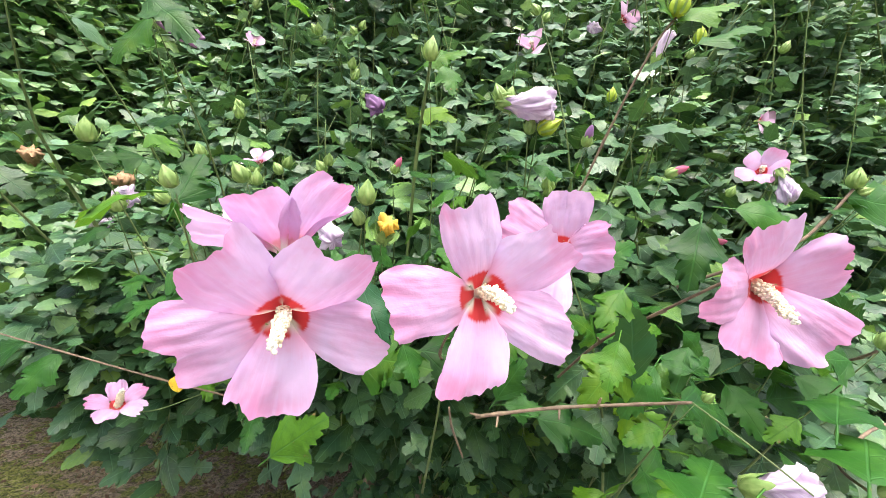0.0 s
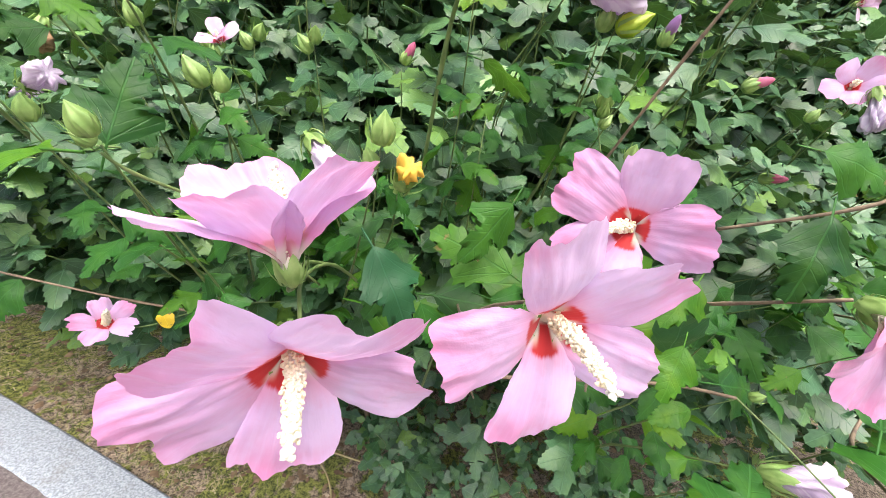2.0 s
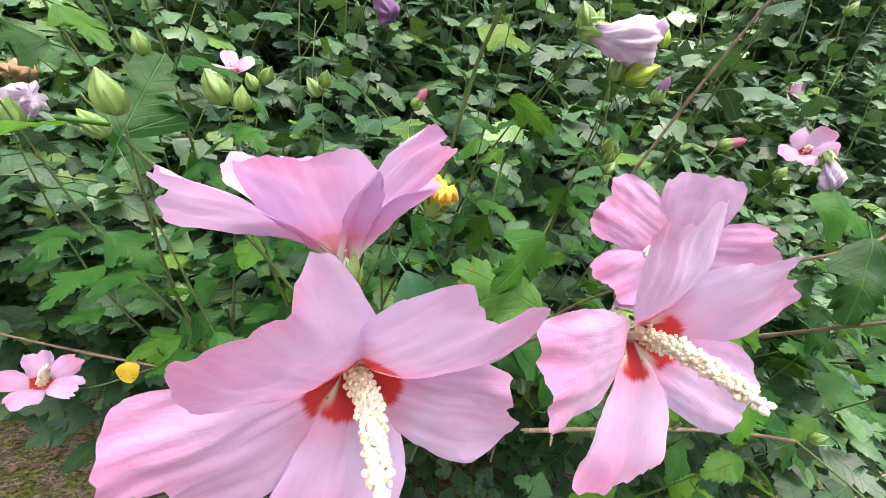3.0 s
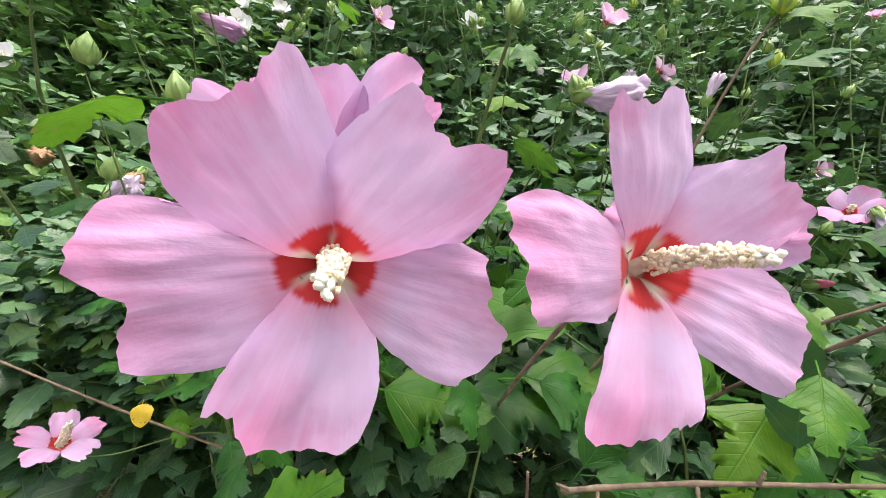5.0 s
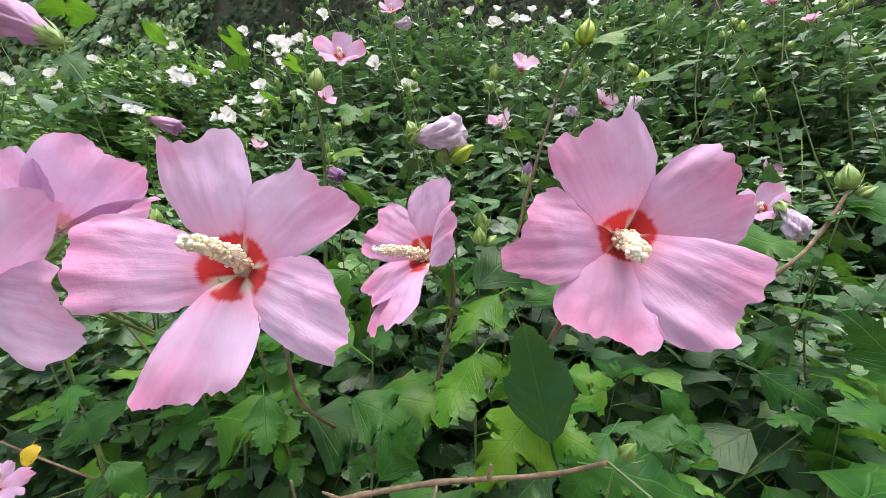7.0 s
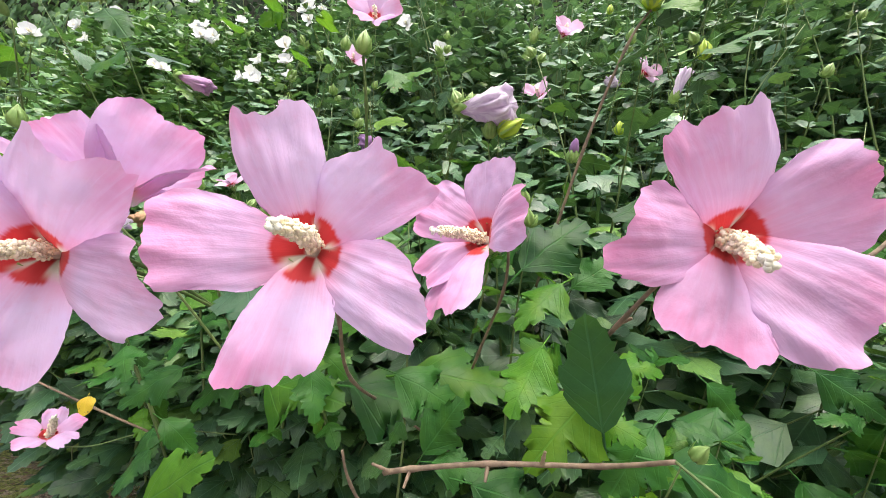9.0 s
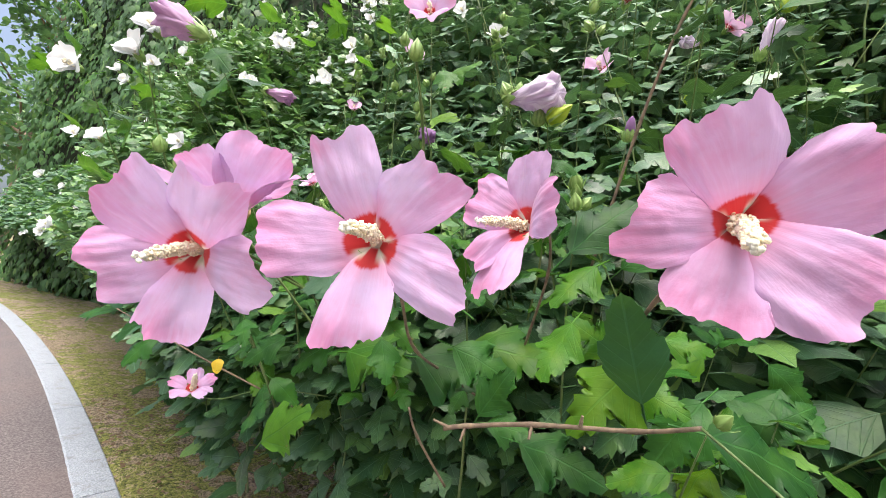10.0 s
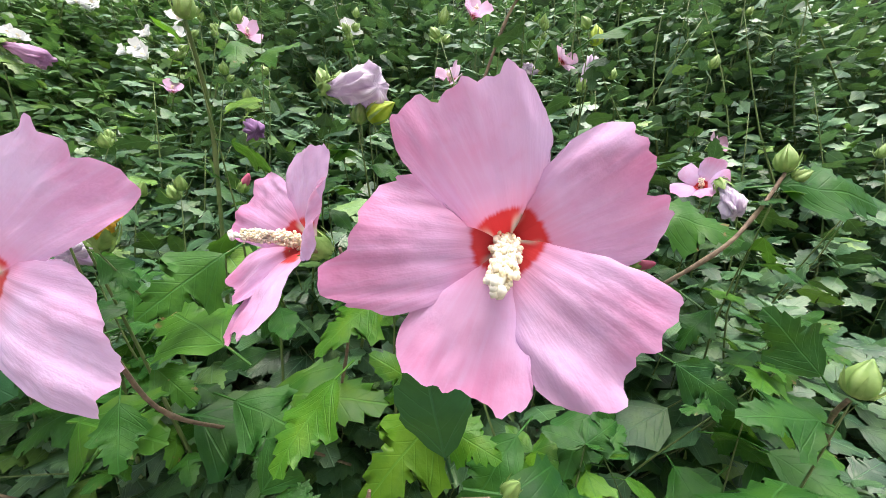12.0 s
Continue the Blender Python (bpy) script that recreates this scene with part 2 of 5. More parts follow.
def ground_material():
    n = Nodes("verge_ground")
    where = n.coords("Object")
    fine, mid, wide = n.noise(75.0, 6.0, where, 0.75), n.noise(15.0, 5.0, where, 0.65), n.noise(3.0, 3.0, where)
    crumb = n.noise(260.0, 3.0, where, 0.7)
    grit = n.smooth(n.math("ADD", n.math("MULTIPLY", fine, 0.6), n.math("MULTIPLY", crumb, 0.4)), 0.40, 0.60)
    earth = n.mix(grit, (0.060, 0.043, 0.032), (0.52, 0.41, 0.31))
    earth = n.mix(n.math("MULTIPLY", n.smooth(mid, 0.5, 0.68), 0.6), earth, n.mix(grit, (0.11, 0.085, 0.07), (0.50, 0.43, 0.37)))
    moss = n.mix(grit, (0.026, 0.040, 0.007), (0.34, 0.37, 0.085))
    cover = n.smooth(n.math("ADD", n.math("MULTIPLY", mid, 0.6), n.math("MULTIPLY", wide, 0.4)), 0.485, 0.530)
    n.bump(n.math("ADD", fine, n.math("ADD", mid, n.math("MULTIPLY", crumb, 0.4))), 1.0, 0.014)
    return n.finish(n.mix(cover, earth, moss), 0.95)


def asphalt_material():
    n = Nodes("path_asphalt")
    where = n.coords("Object")
    grit, patch = n.noise(120.0, 6.0, where, 0.8), n.noise(3.0, 3.0, where)
    body = n.mix(n.smooth(grit, 0.36, 0.68), (0.050, 0.044, 0.046), (0.19, 0.168, 0.172))
    body = n.mix(n.smooth(patch, 0.35, 0.7), body, n.mix(0.4, body, (0.15, 0.115, 0.11)))
    n.bump(grit, 0.6, 0.003)
    return n.finish(body, 0.9)


def granite_material():
    n = Nodes("kerb_granite")
    where = n.coords("Object")
    speck = n.add("ShaderNodeTexVoronoi", Scale=330.0)
    n.link(where, speck.inputs["Vector"])
    grain, stain = n.noise(190.0, 4.0, where, 0.7), n.noise(16.0, 5.0, where, 0.65)
    body = n.mix(n.smooth(grain, 0.36, 0.64), (0.17, 0.195, 0.228), (0.36, 0.40, 0.45))
    body = n.mix(n.math("MULTIPLY", n.math("SUBTRACT", 1.0, n.smooth(speck.outputs[0], 0.1, 0.34)), 0.28), body, (0.10, 0.105, 0.12))
    body = n.mix(n.math("MULTIPLY", n.smooth(stain, 0.5, 0.75), 0.5), body, (0.15, 0.145, 0.13))
    n.bump(n.math("ADD", grain, n.noise(40.0, 3.0, where)), 0.4, 0.003)
    return n.finish(body, 0.85)


GROUND, ASPHALT, GRANITE = ground_material(), asphalt_material(), granite_material()
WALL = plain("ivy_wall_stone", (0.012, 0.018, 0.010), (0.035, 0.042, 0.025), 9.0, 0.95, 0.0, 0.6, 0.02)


# ---- mesh helpers ----
def mesh_of(name, verts, faces, material, uvs=None, smooth=True):
    me = bpy.data.meshes.new(name)
    me.from_pydata([tuple(v) for v in verts], [], [tuple(f) for f in faces])
    if uvs is not None:
        layer = me.uv_layers.new(name="UVMap")
        idx = np.empty(len(me.loops), np.int32)
        me.loops.foreach_get("vertex_index", idx)
        layer.data.foreach_set("uv", np.asarray(uvs, np.float32)[idx].ravel())
    if smooth:
        me.polygons.foreach_set("use_smooth", np.ones(len(me.polygons), bool))
    me.materials.append(material)
    me.update()
    return me


def part(name, mesh, parent=None, label="", at=None):
    ob = new(name, mesh)
    ob.parent = parent
    if at is not None:
        ob.matrix_basis = at
    return tagged(ob, label=label)


def joined(pieces):
    """One list of verts and faces from several."""
    verts, faces = [], []
    for vs, fs in pieces:
        k = len(verts)
        verts += list(vs)
        faces += [tuple(i + k for i in f) for f in fs]
    return verts, faces


def tube(points, radii, sides=6):
    """A closed tapering tube along points."""
    pts = [Vector(p) for p in points]
    verts, faces = [], []
    for i, p in enumerate(pts):
        d = (pts[min(i + 1, len(pts) - 1)] - pts[max(i - 1, 0)]).normalized()
        a = d.orthogonal().normalized() if i == 0 else (a - d * a.dot(d)).normalized()
        b = d.cross(a)
        for k in range(sides):
            w = 2 * math.pi * k / sides
            verts.append(p + radii[i] * (math.cos(w) * a + math.sin(w) * b))
    for i in range(len(pts) - 1):
        for k in range(sides):
            q = (k + 1) % sides
            faces.append((i * sides + k, i * sides + q, (i + 1) * sides + q, (i + 1) * sides + k))
    faces.append(tuple(range(sides - 1, -1, -1)))
    faces.append(tuple(range((len(pts) - 1) * sides, len(pts) * sides)))
    return verts, faces


def lathe(profile, sides, ridge=0.0, ridges=5, twist=0.0):
    """A turned form along z: rows of (z, r), with ridges that may twist along it."""
    verts, faces, uvs = [], [], []
    top = profile[-1][0] - profile[0][0]
    for z, r in profile:
        s = (z - profile[0][0]) / top
        for k in range(sides):
            w = 2 * math.pi * k / sides
            rr = r * (1 + ridge * math.cos(ridges * (w + twist * s)))
            verts.append(Vector((rr * math.cos(w), rr * math.sin(w), z)))
            uvs.append((k / sides, s))
    for i in range(len(profile) - 1):
        for k in range(sides):
            q = (k + 1) % sides
            faces.append((i * sides + k, i * sides + q, (i + 1) * sides + q, (i + 1) * sides + k))
    n = len(profile) - 1
    faces.append(tuple(range(sides - 1, -1, -1)))
    faces.append(tuple(range(n * sides, (n + 1) * sides)))
    return verts, faces, uvs


def towards(pos, axis, spin=0.0):
    """The pose whose z axis is axis, and whose x axis lies level."""
    z = Vector(axis).normalized()
    x = Vector((0, 0, 1)).cross(z)
    x = x.normalized() if x.length > 1e-4 else Vector((1, 0, 0))
    turn = Matrix((x, z.cross(x), z)).transposed().to_4x4()
    return Matrix.Translation(pos) @ turn @ Matrix.Rotation(spin, 4, "Z")


def rounded(points, steps=5):
    """A smooth line through points."""
    pts = [Vector(p) for p in points]
    out = []
    for i in range(len(pts) - 1):
        p0, p1, p2, p3 = pts[max(i - 1, 0)], pts[i], pts[i + 1], pts[min(i + 2, len(pts) - 1)]
        for k in range(steps):
            t = k / steps
            out.append(0.5 * (2 * p1 + (p2 - p0) * t + (2 * p0 - 5 * p1 + 4 * p2 - p3) * t * t + (3 * p1 - p0 - 3 * p2 + p3) * t ** 3))
    return out + [pts[-1]]


# ---- leaves ----
def serrate(keys, teeth, depth, first=.30, seed=1):
    """Half the outline of a leaf, from base to tip, with forward-pointing teeth past its wedge-shaped foot."""
    r = random.Random(seed)
    line = rounded([(x, y, 0) for x, y in keys], 8)
    cum = [0.0]
    for p, q in zip(line, line[1:]):
        cum.append(cum[-1] + (q - p).length)

    def at(t):
        d = t * cum[-1]
        k = min(max(n for n, c in enumerate(cum) if c <= d + 1e-9), len(line) - 2)
        return line[k].lerp(line[k + 1], (d - cum[k]) / max(cum[k + 1] - cum[k], 1e-9)), (line[k + 1] - line[k]).normalized()

    out = [at(0)[0], at(first * .36)[0], at(first * .7)[0]]
    for n in range(teeth):
        step = (1 - first) / (teeth + .3)
        notch, _ = at(first + step * n)
        tip, d = at(first + step * (n + r.uniform(.62, .8)))
        away = Vector((d.y, -d.x, 0)) * depth * r.uniform(.7, 1.25)
        out += [notch - away * .35, tip + away + d * depth * .35]
    return [(max(p.x, .012), p.y) for p in out] + [(.02, .975)]


CONTOURS = {
    "lobed": [(.015, 0), (.10, .05), (.21, .18), (.31, .34), (.37, .50), (.29, .535), (.20, .57), (.185, .63), (.19, .71), (.13, .84), (.035, .97)],
    "deep": [(.015, 0), (.12, .07), (.26, .20), (.37, .34), (.42, .47), (.31, .475), (.18, .50), (.15, .56), (.195, .68), (.14, .82), (.035, .97)],
    "plain": [(.015, 0), (.12, .06), (.23, .19), (.29, .33), (.29, .45), (.25, .58), (.20, .70), (.13, .84), (.035, .97)],
}
CONTOURS["slim"] = [(.015, 0), (.09, .05), (.19, .20), (.26, .38), (.27, .52), (.22, .58), (.17, .62), (.18, .70), (.15, .80), (.09, .90), (.03, .98)]
LOBES = {kind: serrate(keys, 7, .016 if kind == "slim" else .040, seed=n) for n, (kind, keys) in enumerate(CONTOURS.items())}
MIDDLING = {kind: serrate(keys, 5, .050, seed=n + 5) for n, (kind, keys) in enumerate(CONTOURS.items())}
COARSE = [(.08, .02), (.26, .22), (.40, .48), (.22, .55), (.24, .70), (.12, .84)]


def leaf_form(half, fold, droop, wave, lean=0.0, petiole=0.0, seed=0, fine=False):
    """Verts, faces and uvs of a leaf of length 1 along y, its face along z, folded on its midrib."""
    r = random.Random(seed)
    ys = sorted(y for _, y in half)
    mids = [(0.0, 0.0)] + [(0.0, .5 * y + .5 * (k + .5) / len(ys)) for k, y in enumerate(ys)] + [(0.0, 1.0)]
    verts, uvs, faces = [], [], []
    rows = [(0.0, 0.0)] + half + [(0.0, 1.0)]
    ph = r.random() * 6

    def lift(x, y):
        puff = 0.0
        if fine:
            puff = .008 * abs(math.sin((y - .95 * abs(x)) * 7.5 * math.pi)) * min(1, abs(x) * 8) + .05 * noise.noise(Vector((x * 4, y * 4, seed * 3.7)))
            puff -= .9 * max(0, abs(x) - .2) ** 2 * (1 + math.sin(ph * 3)) * min(1, fold * 3) + .015 * math.exp(-((abs(x) - .72 * y) / .06) ** 2) * min(1, abs(x) * 8)
        return -fold * abs(x) ** 1.3 - droop * y * y + wave * math.sin(9 * y + ph + (2 if x > 0 else 0)) * abs(x) * 1.6 + lean * x + puff

    def put(x, y):
        verts.append(Vector((x, y, lift(x, y))))
        uvs.append((0.5 + x, y))
        return len(verts) - 1

    mid = [put(0, y) for _, y in mids]
    for side in (1, -1):
        rim = [(side * x * (1 + 0.12 * (r.random() - .5)), y + 0.02 * (r.random() - .5)) for x, y in half]
        edge = [mid[0]] + [put(x, y) for x, y in rim] + [mid[-1]]
        cols = [mid, edge]
        if fine:
            cols = [mid] + [[mid[0]] + [put(x * q, y * q + m[1] * (1 - q)) for (x, y), m in zip(rim, mids[1:])] + [mid[-1]] for q in (.34, .68)] + [edge]
        for inner, outer in zip(cols, cols[1:]):
            for i in range(len(rows) - 1):
                f = list(dict.fromkeys([inner[i], outer[i], outer[i + 1], inner[i + 1]]))
                if len(f) > 2:
                    faces.append(tuple(f) if side == 1 else tuple(reversed(f)))
    if petiole:
        k = len(verts)
        for x, y, z in ((-.012, -petiole, -.05), (.012, -petiole, -.05), (.012, .02, .004), (-.012, .02, .004), (0, -petiole, -.075), (0, .02, -.02)):
            verts.append(Vector((x, y, z)))
            uvs.append((0.5, 0.5))
        faces += [(k, k + 1, k + 2, k + 3), (k + 1, k + 4, k + 5, k + 2), (k + 4, k, k + 3, k + 5)]
    return verts, faces, uvs


FORMS = [leaf_form(MIDDLING[kind], fold, droop, wave, 0, 0.28, seed) for seed, (kind, fold, droop, wave) in enumerate((
    ("lobed", .16, .22, .06), ("deep", .12, .14, .07), ("lobed", .22, .12, .05), ("lobed", .08, .32, .08), ("deep", .24, .28, .06), ("plain", .12, .20, .08)))]
FINE_FORMS = [leaf_form(LOBES[kind], fold, droop, wave, 0, 0.28, seed, True) for seed, (kind, fold, droop, wave) in enumerate((
    ("lobed", .24, .24, .09), ("deep", .18, .18, .10), ("lobed", .20, .14, .09), ("lobed", .14, .36, .11), ("deep", .30, .30, .10), ("plain", .18, .26, .11), ("slim", .12, .06, .06)))]
SPARE_FORMS = [leaf_form([(.26, .20), (.38, .46), (.19, .66)], f, d, .08, 0, 0, s) for s, (f, d) in enumerate(((.25, .3), (.1, .15), (.4, .2)))]
ROUGH_FORMS = [leaf_form(COARSE, f, d, .08, 0, 0, s) for s, (f, d) in enumerate(((.25, .3), (.1, .15), (.4, .2)))]


def leaf_cloud(name, rows, forms, material, hidden=None):
    """One mesh of many leaves. rows: place, way of the midrib, way of the face, length."""
    place, way, face, size = (np.array(c, np.float32) for c in zip(*rows))
    way /= np.linalg.norm(way, axis=1, keepdims=True)
    right = np.cross(way, face)
    right /= np.linalg.norm(right, axis=1, keepdims=True) + 1e-9
    face = np.cross(right, way)
    kind = rng.integers(0, len(forms), len(rows))
    if hidden is not None:
        kind[hidden] = len(forms) + rng.integers(0, len(SPARE_FORMS), int(hidden.sum()))
        forms = forms + SPARE_FORMS
    verts, loops, starts, totals, uvs, k, run = [], [], [], [], [], 0, 0
    for form, (fv, ff, fu) in enumerate(forms):
        idx = np.nonzero(kind == form)[0]
        base = np.array([tuple(v) for v in fv], np.float32)
        pts = place[idx, None] + size[idx, None, None] * (base[None, :, :1] * right[idx, None] + base[None, :, 1:2] * way[idx, None] + base[None, :, 2:] * face[idx, None])
        flat = np.concatenate([np.array(f) for f in ff])
        count = np.array([len(f) for f in ff])
        offs = (np.arange(len(idx)) * len(base) + k)[:, None]
        loops.append((flat[None] + offs).ravel())
        totals.append(np.tile(count, len(idx)))
        uvs.append(np.tile(np.array(fu, np.float32)[flat], (len(idx), 1)))
        verts.append(pts.reshape(-1, 3))
        k += len(base) * len(idx)
    verts, loops, totals, uvs = np.concatenate(verts), np.concatenate(loops), np.concatenate(totals), np.concatenate(uvs)
    me = bpy.data.meshes.new(name)
    me.vertices.add(len(verts))
    me.vertices.foreach_set("co", verts.ravel())
    me.loops.add(len(loops))
    me.loops.foreach_set("vertex_index", loops.astype(np.int32))
    me.polygons.add(len(totals))
    me.polygons.foreach_set("loop_start", np.concatenate([[0], np.cumsum(totals)[:-1]]).astype(np.int32))
    me.polygons.foreach_set("loop_total", totals.astype(np.int32))
    me.uv_layers.new(name="UVMap").data.foreach_set("uv", uvs.ravel())
    me.polygons.foreach_set("use_smooth", np.ones(len(totals), bool))
    me.materials.append(material)
    me.update(calc_edges=True)
    me.validate()
    return me


# ---- ground, path and kerb ----
def slope(x):
    """The height of the ground, which climbs gently along the path."""
    return -6.0 * math.tanh(0.067 * x / 6.0)


def kerb_line(x):
    """The verge side of the kerb."""
    return 0.506 - 0.4186 * x - 0.020 * x * x if x > -7 else 0.506 + 0.4186 * 7 - 0.02 * 49 - 0.1386 * (x + 7)


def sheet(name, xs, ys, height, material):
    verts = [(x, y, height(x, y)) for y in ys for x in xs]
    w = len(xs)
    faces = [(j * w + i, j * w + i + 1, (j + 1) * w + i + 1, (j + 1) * w + i) for j in range(len(ys) - 1) for i in range(w - 1)]
    return mesh_of(name, verts, faces, material)


def lumps(x, y):
    near = max(0.0, 1 - math.hypot(x + 0.5, y - 0.9) / 9)
    return slope(x) + near * (0.02 * noise.noise(Vector((x * 2, y * 2, 0))) + 0.012 * noise.noise(Vector((x * 9, y * 9, 3))))


steps = lambda *cuts: [a + (b - a) * k / n for a, b, n in cuts for k in range(n)] + [cuts[-1][1]]
gx = steps((-900, -60, 6), (-60, -8, 20), (-8, 3, 140), (3, 40, 14), (40, 900, 6))
gy = steps((-900, -30, 6), (-30, -2, 10), (-2, 0.2, 10), (0.2, 4, 60), (4, 40, 14), (40, 900, 6))
tagged(part("ground", sheet("ground", gx, gy, lambda x, y: lumps(x, y) - (0.03 if y < kerb_line(x) - 0.02 else 0.0), GROUND)),
       "brown earth verge with patchy moss and dry grass", "ground", kind="structure")

# the path: a strip that follows the kerb
px = steps((-40, -8, 16), (-8, 6, 56), (6, 30, 8))
pv, pf = [], []
for x in px:
    for k in range(7):
        pv.append((x, kerb_line(x) - 0.131 - 0.45 * k, slope(x) + 0.004))
for i in range(len(px) - 1):
    for k in range(6):
        pf.append((i * 7 + k, i * 7 + k + 1, (i + 1) * 7 + k + 1, (i + 1) * 7 + k))
tagged(part("path", mesh_of("path", pv, [f[::-1] for f in pf], ASPHALT)), "reddish grey asphalt footpath beside the shrubs", "path", kind="structure")

kerb = tagged(new("kerb"), "pale grey granite kerb between path and verge", "kerb", kind="structure")


def kerb_stone(x0, x1):
    """One stone of the kerb, its edges bevelled."""
    n = 24
    verts, faces = [], []
    ring = ((0.0, -0.1), (0.0, 0.006), (0.006, 0.012), (0.119, 0.012), (0.125, 0.006), (0.125, -0.1))
    for i in range(n + 1):
        x = x0 + 0.003 + (x1 - x0 - 0.006) * i / n
        s = (kerb_line(x + .01) - kerb_line(x - .01)) / .02
        nx, ny = s / math.hypot(1, s), -1 / math.hypot(1, s)
        for off, z in ring:
            rough = .003 * noise.noise(Vector((x * 40, off * 300, 1))) if z > 0 else 0
            verts.append((x + nx * (off + rough), kerb_line(x) + ny * (off + rough), slope(x) + z + rough * .4))
    m = len(ring)
    for i in range(n):
        for k in range(m - 1):
            faces.append((i * m + k, i * m + k + 1, (i + 1) * m + k + 1, (i + 1) * m + k))
    faces += [tuple(range(m))[::-1], tuple(range(n * m, n * m + m))]
    return mesh_of("kerb_stone", verts, [f[::-1] for f in faces], GRANITE, smooth=False)


x = 6.782
while x > -14:
    part("kerb_stone", kerb_stone(x - 0.92, x), kerb)
    x -= 0.92


# ---- flowers ----
def petal_mesh(phi, elev, outline, material, around=36, along=12, ruffle=1.0, twist=0.10, bow=0.13, seed=0):
    """A petal in the flower's own frame (z along its axis). outline: millimetres across and along, from one side over the tip to the other."""
    a, e = radians(phi), radians(elev)
    rd, lat = Vector((math.cos(a), math.sin(a), 0)), Vector((-math.sin(a), math.cos(a), 0))
    loop = [(2.2, 1.0)] + list(outline) + [(-2.2, 1.0)]
    line = rounded([(x, y, 0) for x, y in loop], 6)
    cum = [0.0]
    for p, q in zip(line, line[1:]):
        cum.append(cum[-1] + (q - p).length)
    reach = max(y for _, y in outline)
    verts, uvs, faces = [], [], []
    ph = seed * 1.7
    for i in range(around + 1):
        s = cum[-1] * i / around
        k = min(max(j for j, c in enumerate(cum) if c <= s + 1e-9), len(line) - 2)
        edge = line[k].lerp(line[k + 1], (s - cum[k]) / max(cum[k + 1] - cum[k], 1e-9))
        u = i / around
        for j in range(along + 1):
            v = j / along
            w = v ** 0.9
            x = (1 - w) * 2.2 * (1 - 2 * u) + w * edge.x
            y = (1 - w) * 1.0 + w * edge.y
            y += ruffle * v ** 5 * (2.3 * noise.noise(Vector((u * 17, seed * 3.1, 0))) + 2.9 * noise.noise(Vector((u * 40, seed * 7.7, 2))))
            h = max(0.0, y / reach)
            z = bow * reach * math.sin(math.pi * min(h, 1.0) ** 0.8) * (1 - 0.25 * h)
            z -= 0.006 * x * x * (1 - h * 0.4) - twist * x * h
            z += ruffle * (1.5 * h ** 3 * math.sin(u * 17 + ph) + 1.0 * h * h * math.sin(x * 0.42 + ph * 2) + 3.2 * h * noise.noise(Vector((x * 0.06, y * 0.055, seed * 5.3))) + 1.1 * h * noise.noise(Vector((x * 0.19, y * 0.10, seed * 9.1))))
            z += ruffle * 0.9 * h * noise.noise(Vector((x * 0.34, y * 0.035, seed * 9.1)))
            z += ruffle * 0.8 * h * h * noise.noise(Vector((x * 0.30, y * 0.24, seed * 2.9)))
            z -= 3.0 * max(0.0, h - 0.8) * (1 + math.sin(ph + u * 6))
            p = rd * (y * math.cos(e) - z * math.sin(e)) + lat * x
            p.z += y * math.sin(e) + z * math.cos(e)
            verts.append(p * 0.001)
            uvs.append((0.5 + x / 56, y / reach))
    n = along + 1
    for i in range(around):
        for j in range(along):
            faces.append((i * n + j, (i + 1) * n + j, (i + 1) * n + j + 1, i * n + j + 1))
    return mesh_of("petal", verts, faces, material, uvs)


def ball(center, radius, r):
    """A small uneven ball of 20 faces."""
    g = (1 + 5 ** 0.5) / 2
    vs = [Vector(v).normalized() for v in ((-1, g, 0), (1, g, 0), (-1, -g, 0), (1, -g, 0), (0, -1, g), (0, 1, g), (0, -1, -g), (0, 1, -g), (g, 0, -1), (g, 0, 1), (-g, 0, -1), (-g, 0, 1))]
    fs = [(0, 11, 5), (0, 5, 1), (0, 1, 7), (0, 7, 10), (0, 10, 11), (1, 5, 9), (5, 11, 4), (11, 10, 2), (10, 7, 6), (7, 1, 8),
          (3, 9, 4), (3, 4, 2), (3, 2, 6), (3, 6, 8), (3, 8, 9), (4, 9, 5), (2, 4, 11), (6, 2, 10), (8, 6, 7), (9, 8, 1)]
    return [Vector(center) + v * radius * (0.8 + 0.4 * r.random()) for v in vs], fs


def stamens(tip, seed, full=True):
    """The column, its anthers and the stigma, from the base to tip (metres, in the flower's frame)."""
    r = random.Random(seed)
    tip = Vector(tip)
    side = Vector((0.10, 0.16, 0)) * tip.length
    line = [tip * t + side * math.sin(math.pi * t) * 0.35 for t in (0, .12, .25, .4, .55, .7, .85, 1)]
    column = tube(line, [.0052, .0030, .0022, .0019, .0019, .0018, .0016, .0010], 10 if full else 6)
    pieces, count = [], 440 if full else 18
    for k in range(count):
        t = 0.22 + 0.74 * (k + r.random()) / count
        i = min(int(t * 7), 6)
        p = line[i].lerp(line[i + 1], t * 7 - i)
        d = (line[i + 1] - line[i]).normalized()
        a = d.orthogonal().normalized()
        w = k * 2.4 + r.random()
        clump = 0.75 + 0.5 * noise.noise(Vector((math.cos(w) * 1.6, math.sin(w) * 1.6, t * 9 + seed)))
        out = (math.cos(w) * a + math.sin(w) * d.cross(a)) * (0.0016 + 0.0030 * r.random() ** .8 * clump) * (1.15 - 0.4 * t)
        pieces.append(ball(p + out, r.uniform(.0005, .00105) if full else 0.0021, r))
    ends = [ball(tip + Vector((r.uniform(-1, 1), r.uniform(-1, 1), r.uniform(-.6, 1))) * 0.0018 + tip.normalized() * 0.0012, 0.0012, r) for _ in range(9)]
    return column, joined(pieces), joined(ends)


